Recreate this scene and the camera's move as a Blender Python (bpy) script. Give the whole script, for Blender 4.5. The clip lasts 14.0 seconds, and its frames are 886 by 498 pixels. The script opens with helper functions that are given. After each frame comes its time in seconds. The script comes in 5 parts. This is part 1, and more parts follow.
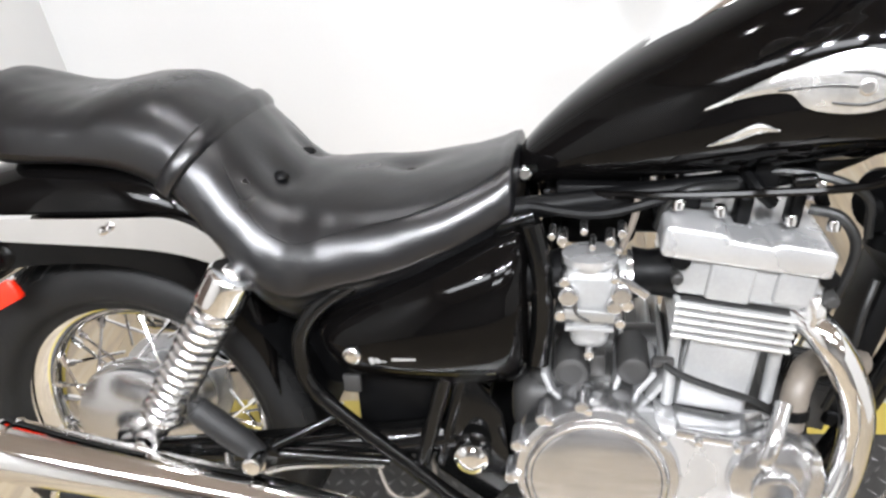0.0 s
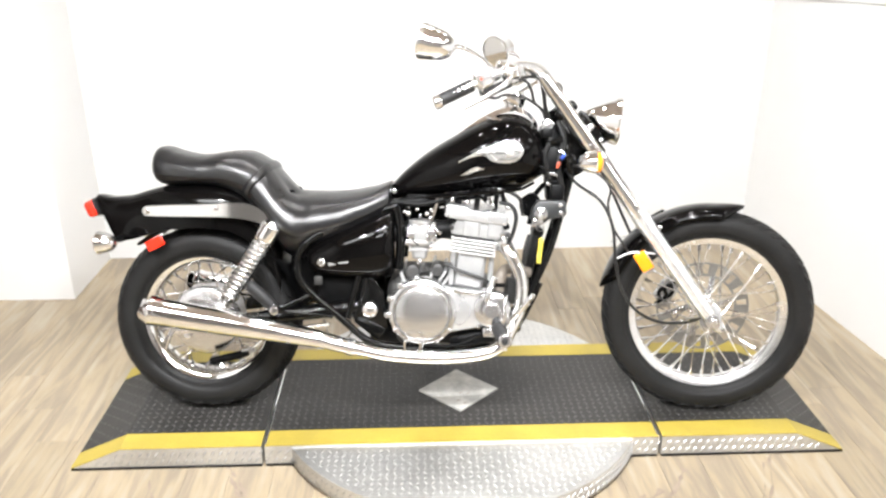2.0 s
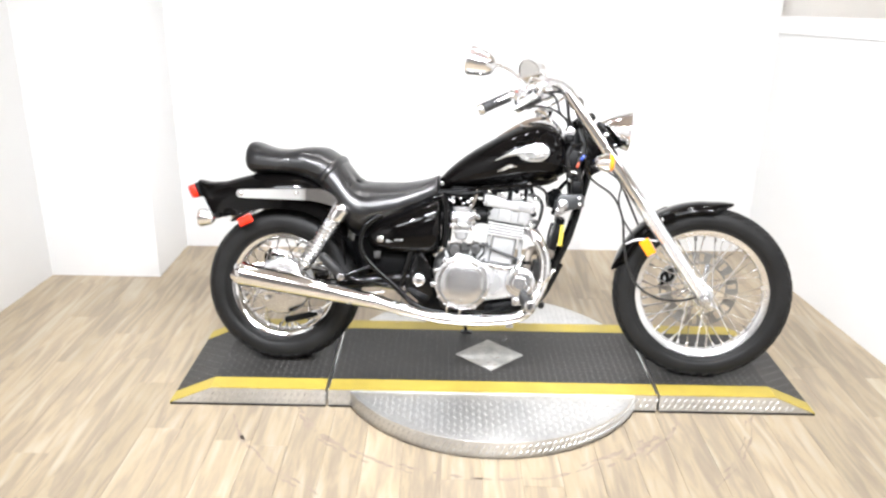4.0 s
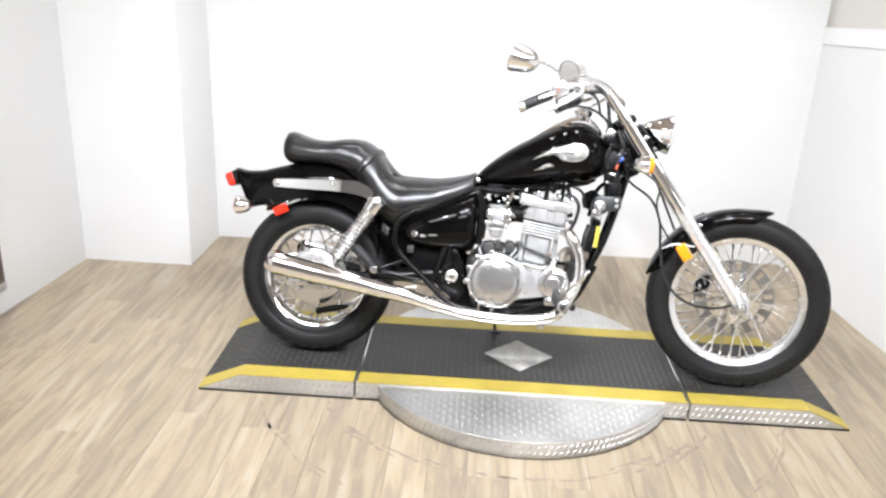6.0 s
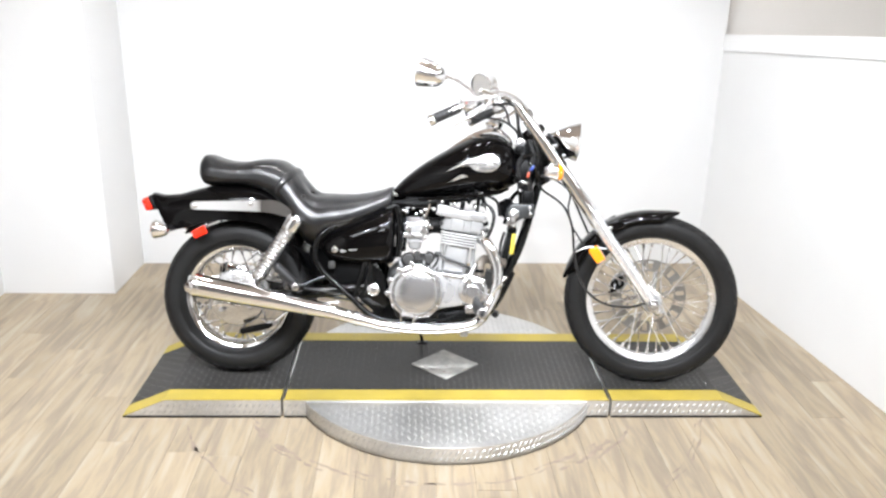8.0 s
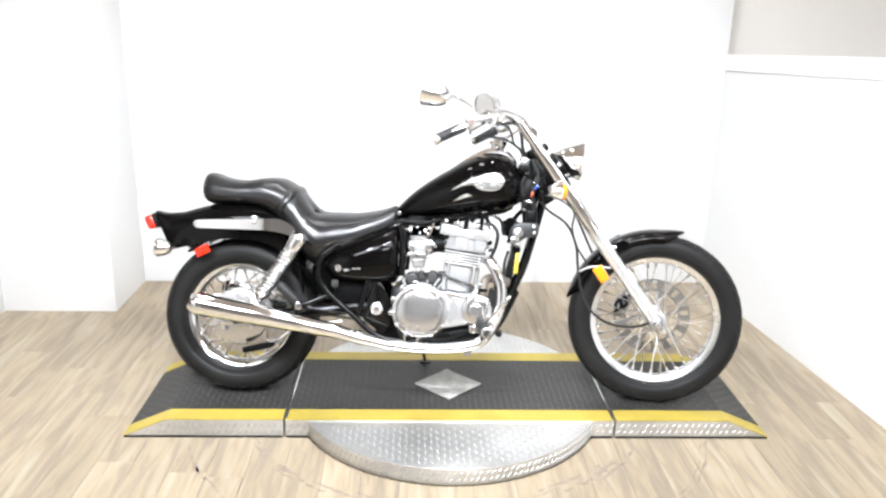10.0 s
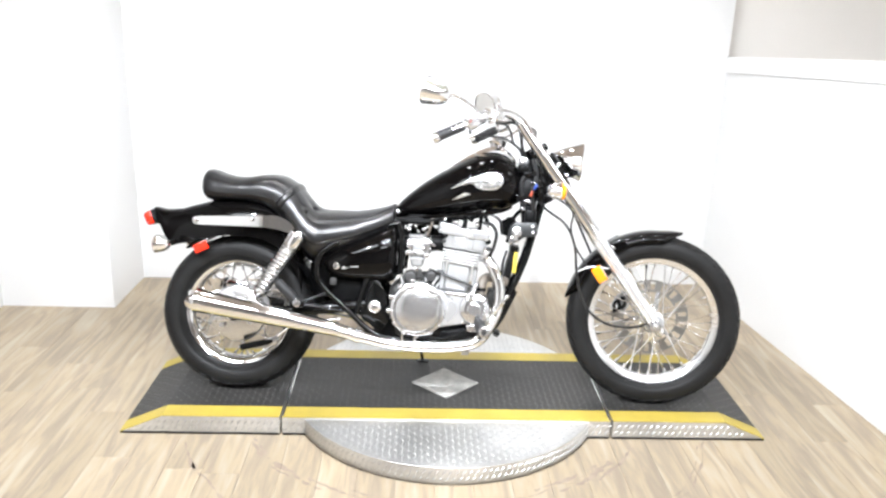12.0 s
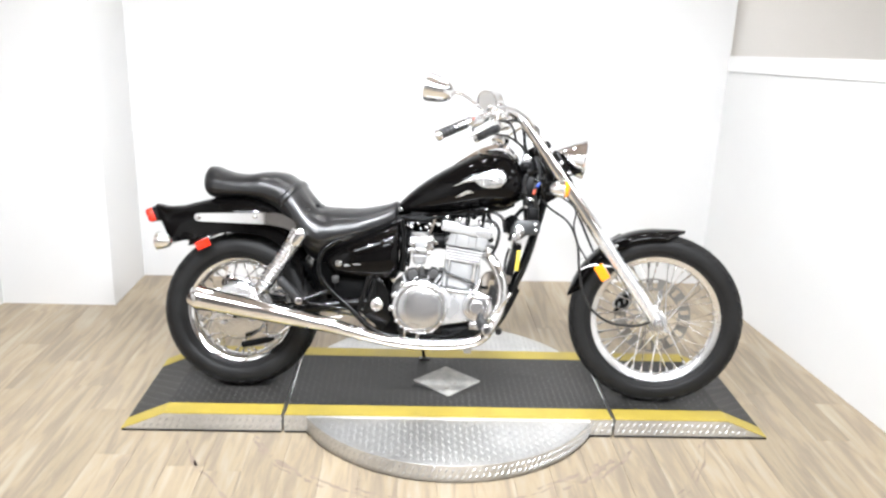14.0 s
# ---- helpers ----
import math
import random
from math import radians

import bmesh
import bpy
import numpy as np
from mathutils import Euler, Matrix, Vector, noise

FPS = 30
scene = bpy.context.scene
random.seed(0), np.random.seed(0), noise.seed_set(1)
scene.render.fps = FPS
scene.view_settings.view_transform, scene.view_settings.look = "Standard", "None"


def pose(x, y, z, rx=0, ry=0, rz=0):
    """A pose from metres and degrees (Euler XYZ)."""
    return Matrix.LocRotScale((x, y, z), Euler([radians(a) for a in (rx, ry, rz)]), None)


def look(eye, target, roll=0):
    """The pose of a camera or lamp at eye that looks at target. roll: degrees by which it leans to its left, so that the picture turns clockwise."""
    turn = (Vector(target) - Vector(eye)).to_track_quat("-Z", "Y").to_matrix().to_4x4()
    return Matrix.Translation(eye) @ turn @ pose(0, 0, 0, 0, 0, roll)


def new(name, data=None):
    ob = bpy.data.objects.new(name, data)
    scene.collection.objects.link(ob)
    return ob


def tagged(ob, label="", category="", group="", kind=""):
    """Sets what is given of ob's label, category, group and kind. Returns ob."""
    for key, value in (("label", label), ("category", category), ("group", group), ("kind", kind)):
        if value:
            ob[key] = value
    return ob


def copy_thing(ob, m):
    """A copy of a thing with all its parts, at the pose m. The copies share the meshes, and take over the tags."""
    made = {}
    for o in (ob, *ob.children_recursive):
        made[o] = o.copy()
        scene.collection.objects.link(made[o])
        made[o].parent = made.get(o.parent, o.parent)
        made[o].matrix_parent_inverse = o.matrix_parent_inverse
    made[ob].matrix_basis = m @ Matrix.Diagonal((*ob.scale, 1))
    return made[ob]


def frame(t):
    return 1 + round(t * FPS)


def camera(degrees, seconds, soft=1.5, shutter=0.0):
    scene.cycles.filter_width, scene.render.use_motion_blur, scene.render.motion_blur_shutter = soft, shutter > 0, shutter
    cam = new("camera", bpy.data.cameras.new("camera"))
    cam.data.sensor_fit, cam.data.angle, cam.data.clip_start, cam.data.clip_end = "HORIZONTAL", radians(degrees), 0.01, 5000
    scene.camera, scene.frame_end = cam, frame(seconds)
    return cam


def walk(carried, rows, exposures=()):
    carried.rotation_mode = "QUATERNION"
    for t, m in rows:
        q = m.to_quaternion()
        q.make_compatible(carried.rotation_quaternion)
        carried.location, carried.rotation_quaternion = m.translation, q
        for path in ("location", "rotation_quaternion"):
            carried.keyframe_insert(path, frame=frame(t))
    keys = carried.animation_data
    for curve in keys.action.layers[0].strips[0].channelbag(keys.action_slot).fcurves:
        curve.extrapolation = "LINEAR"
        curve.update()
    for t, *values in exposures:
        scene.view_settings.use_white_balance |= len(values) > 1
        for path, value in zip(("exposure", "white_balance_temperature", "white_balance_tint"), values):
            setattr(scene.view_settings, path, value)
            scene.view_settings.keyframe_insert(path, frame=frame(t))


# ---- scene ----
# the camera and its walk: seconds, place in metres, turn in degrees
cam = camera(57.94, 14.0, soft=2.5, shutter=0.2)
PATH = [
    (0.0, -0.1678, -0.7977, 1.2649, 53.233, 5.523, 5.377),
    (0.2, -0.2032, -0.9657, 1.2646, 56.179, 4.904, 3.868),
    (0.5, -0.1858, -1.1839, 1.3531, 55.585, 6.319, 2.280),
    (0.7, -0.1787, -1.3346, 1.3975, 59.437, 4.430, 2.626),
    (1.0, -0.0928, -1.5843, 1.4424, 60.424, 2.288, 0.684),
    (1.2, -0.0636, -1.7094, 1.5054, 61.544, 1.462, 0.599),
    (1.5, -0.1286, -1.9602, 1.4661, 64.461, 0.471, -1.780),
    (1.7, -0.1612, -2.0886, 1.5143, 64.300, 0.502, -2.531),
    (2.0, -0.1384, -2.2721, 1.5171, 67.502, 0.044, -2.248),
    (2.2, -0.1099, -2.4066, 1.5386, 67.515, -0.722, -0.879),
    (2.5, -0.0688, -2.5433, 1.5579, 68.722, -0.557, -0.520),
    (2.7, -0.0788, -2.6168, 1.5646, 69.340, 0.271, -0.026),
    (5.0, -0.2180, -2.8094, 1.5510, 69.323, -2.574, 2.119),
    (5.5, -0.1964, -2.7902, 1.5364, 69.688, -2.602, 3.350),
    (6.0, -0.2173, -2.7966, 1.5212, 69.782, -2.511, 2.860),
    (6.5, -0.1769, -2.8119, 1.5259, 70.734, -1.342, 0.315),
    (7.0, -0.1546, -2.8282, 1.5268, 70.695, -1.530, -1.620),
    (7.5, -0.1335, -2.8457, 1.5328, 71.038, -0.952, -1.754),
    (8.0, -0.1333, -2.8501, 1.5255, 71.143, -1.147, -1.955),
    (8.5, -0.1350, -2.8621, 1.5281, 71.926, -1.142, -1.337),
    (8.7, -0.1433, -2.8578, 1.5310, 72.215, -1.034, -1.548),
    (11.0, -0.1489, -2.8380, 1.5220, 72.552, -1.544, -2.139),
    (11.5, -0.1421, -2.8417, 1.5192, 72.769, -1.704, -2.029),
    (12.0, -0.1442, -2.8409, 1.5218, 72.423, -1.854, -1.796),
    (12.5, -0.1431, -2.8504, 1.5176, 72.743, -1.765, -1.717),
    (13.0, -0.1376, -2.8463, 1.5147, 72.606, -1.691, -1.810),
    (13.5, -0.1387, -2.8392, 1.5164, 72.399, -1.885, -1.676),
    (14.0, -0.1587, -2.8376, 1.5125, 72.415, -2.032, -1.859),
]
walk(cam, [(r[0], pose(*r[1:])) for r in PATH], ((0.0, -0.37, 6450, 11), (0.5, -0.31, 6560, 10), (1.0, -0.18, 6560, 10), (1.5, -0.1, 6600, 10), (2.0, -0.05, 6700, 10), (2.7, -0.03, 6600, 11), (5.0, -0.08, 6430, 11), (5.7, -0.22, 6380, 11), (6.5, -0.31, 6380, 11), (7.3, -0.29, 6380, 11), (8.7, -0.16, 6360, 10), (11.0, -0.04, 6330, 10), (12.5, -0.06, 6330, 10), (13.5, -0.16, 6360, 10), (14.0, -0.19, 6390, 10)))

# ---- light: a closed showroom bay lit by ceiling spots and added fill panels ----
CEILING = 3.0
world = bpy.data.worlds.new("world")
scene.world = world
world.use_nodes = True
world.node_tree.nodes["Background"].inputs[0].default_value = (0.9, 0.93, 1.0, 1)
world.node_tree.nodes["Background"].inputs[1].default_value = 0.02
scene.view_settings.exposure = 0.0

FILL_PANELS = [(-0.1, -3.6), (3.0, -0.9), (-0.1, -2.2), (-1.5, -2.3), (1.25, -2.9), (3.6, -3.6)]
# small spots: a row by the back wall pointing down, a row in front turned to the bike and the wall
SPOTS = [(-0.95, 0.45), (-0.45, 0.45), (0.05, 0.45), (0.55, 0.45), (1.05, 0.45), (-1.3, -1.9), (-0.75, -1.9), (-0.2, -1.9), (0.4, -1.9), (1.0, -1.9)]
FILL_WATTS, WASH_WATTS, SPOT_WATTS = 48.0, 2.5, 15.0
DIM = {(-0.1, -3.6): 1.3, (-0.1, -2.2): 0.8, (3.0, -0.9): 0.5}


def aim(px, py):
    """How a spot's head stands: straight down by the wall, else turned to the back or across to a side wall."""
    if py > 0:
        return pose(px, py, CEILING - 0.09)
    if px < -1.2:
        return look((px, py, CEILING - 0.09), (px * 1.05, 0.0, 0.0))
    if px < -0.5:
        return look((px, py, CEILING - 0.09), (1.6, 0.3, 0.85))
    if px > 0.8:
        return look((px, py, CEILING - 0.09), (-1.6, 0.7, 0.75))
    return look((px, py, CEILING - 0.09), (px * 0.9, 0.85, 0.35))


def area_lamp(name, m, w, h, watts, colour, shape="RECTANGLE", spread=150):
    data = bpy.data.lights.new(name, "AREA")
    data.shape, data.size, data.size_y, data.energy, data.color, data.spread = shape, w, h, watts, colour, radians(spread)
    ob = new(name, data)
    ob.matrix_world = m
    return ob


for px, py in FILL_PANELS:
    area_lamp("fill_light", pose(px, py, CEILING - 0.075), 1.1, 0.5, FILL_WATTS * DIM.get((px, py), 1.0), (0.905, 0.95, 1.0))
for px, py in SPOTS:
    area_lamp("spot_light", aim(px, py) @ pose(0, 0, -0.125), 0.11, 0.11, WASH_WATTS if py > 0 else SPOT_WATTS, (0.915, 0.95, 1.0), "DISK", 110 if py > 0 else 82)

# ---- mesh helpers ----
def spline(keys, n):
    """Points of a smooth curve through the keys, n in all."""
    k = np.array(keys, float)
    k = np.vstack([2 * k[0] - k[1], k, 2 * k[-1] - k[-2]])
    out = []
    for u in np.linspace(0, len(k) - 3, n):
        i = min(int(u), len(k) - 4)
        t = u - i
        a, b, c, d = k[i:i + 4]
        out.append(0.5 * (2 * b + (c - a) * t + (2 * a - 5 * b + 4 * c - d) * t * t + (3 * b - a - 3 * c + d) * t ** 3))
    return np.array(out)


def merge(*bms):
    out = bmesh.new()
    for b in bms:
        me = bpy.data.meshes.new("tmp")
        b.to_mesh(me)
        b.free()
        out.from_mesh(me)
        bpy.data.meshes.remove(me)
    return out


def moved(bm, m):
    bmesh.ops.transform(bm, matrix=m, verts=bm.verts)
    return bm


def loft(rings, cap=True, closed=True, loop=False):
    """A skin over rings of equal count."""
    bm = bmesh.new()
    vs = [[bm.verts.new(p) for p in r] for r in rings]
    n = len(vs[0])
    pairs = list(zip(vs, vs[1:])) + ([(vs[-1], vs[0])] if loop else [])
    for a, b in pairs:
        for i in range(n if closed else n - 1):
            j = (i + 1) % n
            bm.faces.new((a[i], a[j], b[j], b[i]))
    if cap and not loop and closed:
        bm.faces.new(vs[0][::-1])
        bm.faces.new(vs[-1])
    bmesh.ops.recalc_face_normals(bm, faces=bm.faces)
    return bm


def tube(keys, r, seg=10, n=0, cap=True):
    """A round tube along a smooth curve; r is one radius or one for each key."""
    n = n or max(2, 6 * (len(keys) - 1))
    if len(keys) == 2:
        n = 2
    rad = np.array([r] * len(keys) if isinstance(r, (int, float)) else r, float)
    pts = spline([(*k, q) for k, q in zip(keys, rad)], n)
    rings, side = [], None
    for i in range(n):
        d = Vector(pts[min(i + 1, n - 1)][:3] - pts[max(i - 1, 0)][:3]).normalized()
        if side is None:
            side = d.orthogonal().normalized()
        side = (side - d * side.dot(d)).normalized()
        up = d.cross(side)
        c = Vector(pts[i][:3])
        rings.append([c + (side * math.cos(a) + up * math.sin(a)) * pts[i][3] for a in np.linspace(0, 2 * math.pi, seg, endpoint=False)])
    return loft(rings, cap)


def lathe(profile, seg=48, m=None, loop=False):
    """Turns (radius, height) pairs about the Y axis."""
    rings = [[(p[0] * math.cos(a), p[1], p[0] * math.sin(a)) for p in profile] for a in np.linspace(0, 2 * math.pi, seg, endpoint=False)]
    bm = loft(rings, cap=False, closed=loop, loop=True)
    bmesh.ops.remove_doubles(bm, verts=bm.verts, dist=1e-5)
    bmesh.ops.recalc_face_normals(bm, faces=bm.faces)
    return moved(bm, m) if m else bm


def box(sx, sy, sz, m=None, bevel=0.003, seg=2):
    bm = bmesh.new()
    bmesh.ops.create_cube(bm, size=1)
    bmesh.ops.scale(bm, vec=(sx, sy, sz), verts=bm.verts)
    if bevel:
        bmesh.ops.bevel(bm, geom=bm.edges[:], offset=bevel, segments=seg, affect="EDGES", profile=0.5)
    return moved(bm, m) if m else bm


def disc_y(x, y, z, r, h, bevel=0.003, seg=28, dome=0.0):
    """A round boss about the Y axis whose outer face looks to -Y; y is the middle."""
    b = min(bevel, r * 0.5, h * 0.5)
    prof = [(0, h / 2), (r, h / 2), (r, -h / 2 + b), (r - b * 0.3, -h / 2 + b * 0.3), (r - b, -h / 2), (r * 0.6, -h / 2 - dome * 0.7), (r * 0.3, -h / 2 - dome * 0.93), (0, -h / 2 - dome)]
    return lathe(prof, seg, Matrix.Translation((x, y, z)))


def slab(outline, y0, y1, bevel=0.002, seg=2):
    """A plate with the outline given as (x, z) pairs, between y0 and y1."""
    bm = bmesh.new()
    f = bm.faces.new([bm.verts.new((x, y0, z)) for x, z in outline])
    g = bmesh.ops.extrude_face_region(bm, geom=[f])
    bmesh.ops.translate(bm, vec=(0, y1 - y0, 0), verts=[v for v in g["geom"] if isinstance(v, bmesh.types.BMVert)])
    bmesh.ops.recalc_face_normals(bm, faces=bm.faces)
    if bevel:
        bmesh.ops.bevel(bm, geom=bm.edges[:], offset=bevel, segments=seg, affect="EDGES", profile=0.5)
    return bm


def prism(top, drop):
    """A flat plate: its top corners in order, and its thickness."""
    bm = bmesh.new()
    a = [bm.verts.new(p) for p in top]
    b = [bm.verts.new((x, y, z - drop)) for x, y, z in top]
    n = len(a)
    bm.faces.new(a)
    bm.faces.new(b[::-1])
    for i in range(n):
        j = (i + 1) % n
        bm.faces.new((a[j], a[i], b[i], b[j]))
    bmesh.ops.recalc_face_normals(bm, faces=bm.faces)
    return bm


def mesh_of(name, bm, material, angle=38):
    if angle < 180:
        lim = radians(angle)
        for e in bm.edges:
            if len(e.link_faces) == 2 and e.calc_face_angle(0) > lim:
                e.smooth = False
    for f in bm.faces:
        f.smooth = True
    me = bpy.data.meshes.new(name)
    bm.to_mesh(me)
    bm.free()
    me.materials.append(material)
    return me


def part(name, bm, material, parent, label="", m=None, angle=38):
    ob = new(name, mesh_of(name, bm, material, angle))
    ob.parent = parent
    if m is not None:
        ob.matrix_local = m
    return tagged(ob, label)


def parts(name, bms, material, parent, label=""):
    """Several like pieces, each a part of its own."""
    return [part(name, b, material, parent, label) for b in bms]


def thing(name, label, category, m=None, group="", kind=""):
    ob = new(name)
    ob.empty_display_size = 0.05
    if m is not None:
        ob.matrix_world = m
    return tagged(ob, label, category, group, kind)


def setting(name, bm, material, label, category, angle=38):
    return tagged(new(name, mesh_of(name, bm, material, angle)), label, category, kind="structure")


# ---- materials ----
def node_material(name):
    m = bpy.data.materials.new(name)
    m.use_nodes = True
    t = m.node_tree
    return m, t, t.nodes["Principled BSDF"]


def surface(name, colour, rough=0.5, metal=0.0, var=0.1, scale=12.0, fine=180.0, bump=0.1, depth=0.0006, rvar=0.08, stretch=(1, 1, 1), spec=0.5):
    """Colour that varies in broad blotches and fine grain, with gloss that varies too and a fine relief."""
    m, t, p = node_material(name)
    co = t.nodes.new("ShaderNodeTexCoord")
    mp = t.nodes.new("ShaderNodeMapping")
    mp.inputs["Scale"].default_value = stretch
    t.links.new(co.outputs["Object"], mp.inputs["Vector"])
    n1 = t.nodes.new("ShaderNodeTexNoise")
    n1.inputs["Scale"].default_value, n1.inputs["Detail"].default_value = scale, 4
    n2 = t.nodes.new("ShaderNodeTexNoise")
    n2.inputs["Scale"].default_value, n2.inputs["Detail"].default_value = fine, 3
    for n in (n1, n2):
        t.links.new(mp.outputs["Vector"], n.inputs["Vector"])
    mixn = t.nodes.new("ShaderNodeMath")
    mixn.operation = "MULTIPLY_ADD"
    t.links.new(n2.outputs["Fac"], mixn.inputs[0])
    mixn.inputs[1].default_value = 0.35
    t.links.new(n1.outputs["Fac"], mixn.inputs[2])
    ramp = t.nodes.new("ShaderNodeValToRGB")
    lo, hi = [max(0, c * (1 - var)) for c in colour], [min(1, c * (1 + var)) for c in colour]
    ramp.color_ramp.elements[0].position, ramp.color_ramp.elements[0].color = 0.45, (*lo, 1)
    ramp.color_ramp.elements[1].position, ramp.color_ramp.elements[1].color = 0.9, (*hi, 1)
    t.links.new(mixn.outputs[0], ramp.inputs["Fac"])
    t.links.new(ramp.outputs["Color"], p.inputs["Base Color"])
    rr = t.nodes.new("ShaderNodeMapRange")
    rr.inputs["To Min"].default_value, rr.inputs["To Max"].default_value = max(0.02, rough - rvar), min(1, rough + rvar)
    t.links.new(n1.outputs["Fac"], rr.inputs["Value"])
    t.links.new(rr.outputs["Result"], p.inputs["Roughness"])
    p.inputs["Metallic"].default_value = metal
    p.inputs["Specular IOR Level"].default_value = spec
    if bump:
        b = t.nodes.new("ShaderNodeBump")
        b.inputs["Strength"].default_value, b.inputs["Distance"].default_value = bump, depth
        t.links.new(n2.outputs["Fac"], b.inputs["Height"])
        t.links.new(b.outputs["Normal"], p.inputs["Normal"])
    return m


def lens_material(name, colour):
    m, t, p = node_material(name)
    p.inputs["Base Color"].default_value = (*colour, 1)
    p.inputs["Roughness"].default_value = 0.12
    p.inputs["Coat Weight"].default_value = 0.6
    n = t.nodes.new("ShaderNodeTexWave")
    n.inputs["Scale"].default_value = 90
    co = t.nodes.new("ShaderNodeTexCoord")
    t.links.new(co.outputs["Object"], n.inputs["Vector"])
    b = t.nodes.new("ShaderNodeBump")
    b.inputs["Strength"].default_value, b.inputs["Distance"].default_value = 0.25, 0.001
    t.links.new(n.outputs["Fac"], b.inputs["Height"])
    t.links.new(b.outputs["Normal"], p.inputs["Normal"])
    return m


def lamp_material(name, colour, strength):
    m, t, p = node_material(name)
    p.inputs["Base Color"].default_value = (0.8, 0.8, 0.8, 1)
    p.inputs["Emission Color"].default_value = (*colour, 1)
    p.inputs["Emission Strength"].default_value = strength
    return m


def plank_material():
    """Pale washed oak strips: streaks along the board, blotches, and a tone for each board."""
    m, t, p = node_material("pale_oak_plank")
    L, N = t.links, t.nodes
    co, info = N.new("ShaderNodeTexCoord"), N.new("ShaderNodeObjectInfo")
    add = N.new("ShaderNodeVectorMath")
    off = N.new("ShaderNodeVectorMath")
    off.operation = "SCALE"
    off.inputs[0].default_value = (37.0, 91.0, 13.0)
    L.new(info.outputs["Random"], off.inputs["Scale"])
    L.new(co.outputs["Object"], add.inputs[0])
    L.new(off.outputs["Vector"], add.inputs[1])
    mp = N.new("ShaderNodeMapping")
    mp.inputs["Scale"].default_value = (15.0, 1.5, 1.0)
    L.new(add.outputs["Vector"], mp.inputs["Vector"])
    broad, grain = N.new("ShaderNodeTexNoise"), N.new("ShaderNodeTexNoise")
    broad.inputs["Scale"].default_value, broad.inputs["Detail"].default_value, broad.inputs["Distortion"].default_value = 1.7, 5, 0.8
    grain.inputs["Scale"].default_value, grain.inputs["Detail"].default_value = 14, 5
    L.new(mp.outputs["Vector"], broad.inputs["Vector"])
    L.new(mp.outputs["Vector"], grain.inputs["Vector"])
    s = N.new("ShaderNodeMath")
    s.operation = "MULTIPLY_ADD"
    s.inputs[1].default_value = 0.22
    L.new(grain.outputs["Fac"], s.inputs[0])
    L.new(broad.outputs["Fac"], s.inputs[2])
    ramp = N.new("ShaderNodeValToRGB")
    e = ramp.color_ramp.elements
    e[0].position, e[0].color = 0.44, (0.225, 0.183, 0.135, 1)
    e[1].position, e[1].color = 0.86, (0.368, 0.318, 0.243, 1)
    for pos, col in ((0.55, (0.262, 0.212, 0.154, 1)), (0.64, (0.320, 0.255, 0.170, 1)), (0.74, (0.330, 0.278, 0.206, 1))):
        k = e.new(pos)
        k.color = col
    L.new(s.outputs[0], ramp.inputs["Fac"])
    hsv, mr = N.new("ShaderNodeHueSaturation"), N.new("ShaderNodeMapRange")
    mr.inputs["To Min"].default_value, mr.inputs["To Max"].default_value = 0.92, 1.10
    L.new(info.outputs["Random"], mr.inputs["Value"])
    L.new(mr.outputs["Result"], hsv.inputs["Value"])
    L.new(ramp.outputs["Color"], hsv.inputs["Color"])
    L.new(hsv.outputs["Color"], p.inputs["Base Color"])
    rr = N.new("ShaderNodeMapRange")
    rr.inputs["To Min"].default_value, rr.inputs["To Max"].default_value = 0.34, 0.55
    L.new(grain.outputs["Fac"], rr.inputs["Value"])
    L.new(rr.outputs["Result"], p.inputs["Roughness"])
    b = N.new("ShaderNodeBump")
    b.inputs["Strength"].default_value, b.inputs["Distance"].default_value = 0.2, 0.0008
    L.new(grain.outputs["Fac"], b.inputs["Height"])
    L.new(b.outputs["Normal"], p.inputs["Normal"])
    return m


M_WALL = surface("white_wall_paint", (0.725, 0.725, 0.72), 0.75, var=0.025, scale=1.6, fine=160, bump=0.15, depth=0.001, rvar=0.06)
M_TRIM = surface("white_trim_paint", (0.80, 0.80, 0.795), 0.45, var=0.02, scale=3, fine=140, bump=0.1)
M_FARWALL = surface("beige_wall_paint", (0.76, 0.725, 0.68), 0.8, var=0.04, scale=1.2, fine=120, bump=0.1)
M_UNSEEN_WALL = surface("unseen_grey_wall", (0.26, 0.25, 0.245), 0.8, var=0.3, scale=1.2, fine=120, bump=0.1)
M_CEIL = surface("ceiling_paint", (0.50, 0.43, 0.375), 0.85, var=0.05, scale=2, fine=120, bump=0.1)
M_PLANK = plank_material()
M_SUBFLOOR = surface("floor_joint", (0.27, 0.22, 0.165), 0.8, var=0.1, scale=3, fine=80, bump=0.1)
M_SCUFF = surface("floor_scuff", (0.245, 0.194, 0.153), 0.6, var=0.2, scale=20, fine=120, bump=0.1)
M_CHROME = surface("chrome", (0.88, 0.88, 0.885), 0.06, 1.0, var=0.02, scale=8, fine=60, bump=0.0, rvar=0.03)
M_CHROME_WORN = surface("worn_chrome", (0.88, 0.88, 0.885), 0.25, 1.0, var=0.08, scale=14, fine=150, bump=0.05, depth=0.0003, rvar=0.08)
M_ALU = surface("polished_aluminium", (0.63, 0.63, 0.637), 0.20, 0.95, var=0.1, scale=9, fine=220, bump=0.06, depth=0.0003, rvar=0.1)
M_ALU_BRUSHED = surface("brushed_aluminium", (0.62, 0.62, 0.625), 0.22, 0.95, var=0.1, scale=10, fine=60, bump=0.05, depth=0.0003, rvar=0.08, stretch=(1, 1, 10))
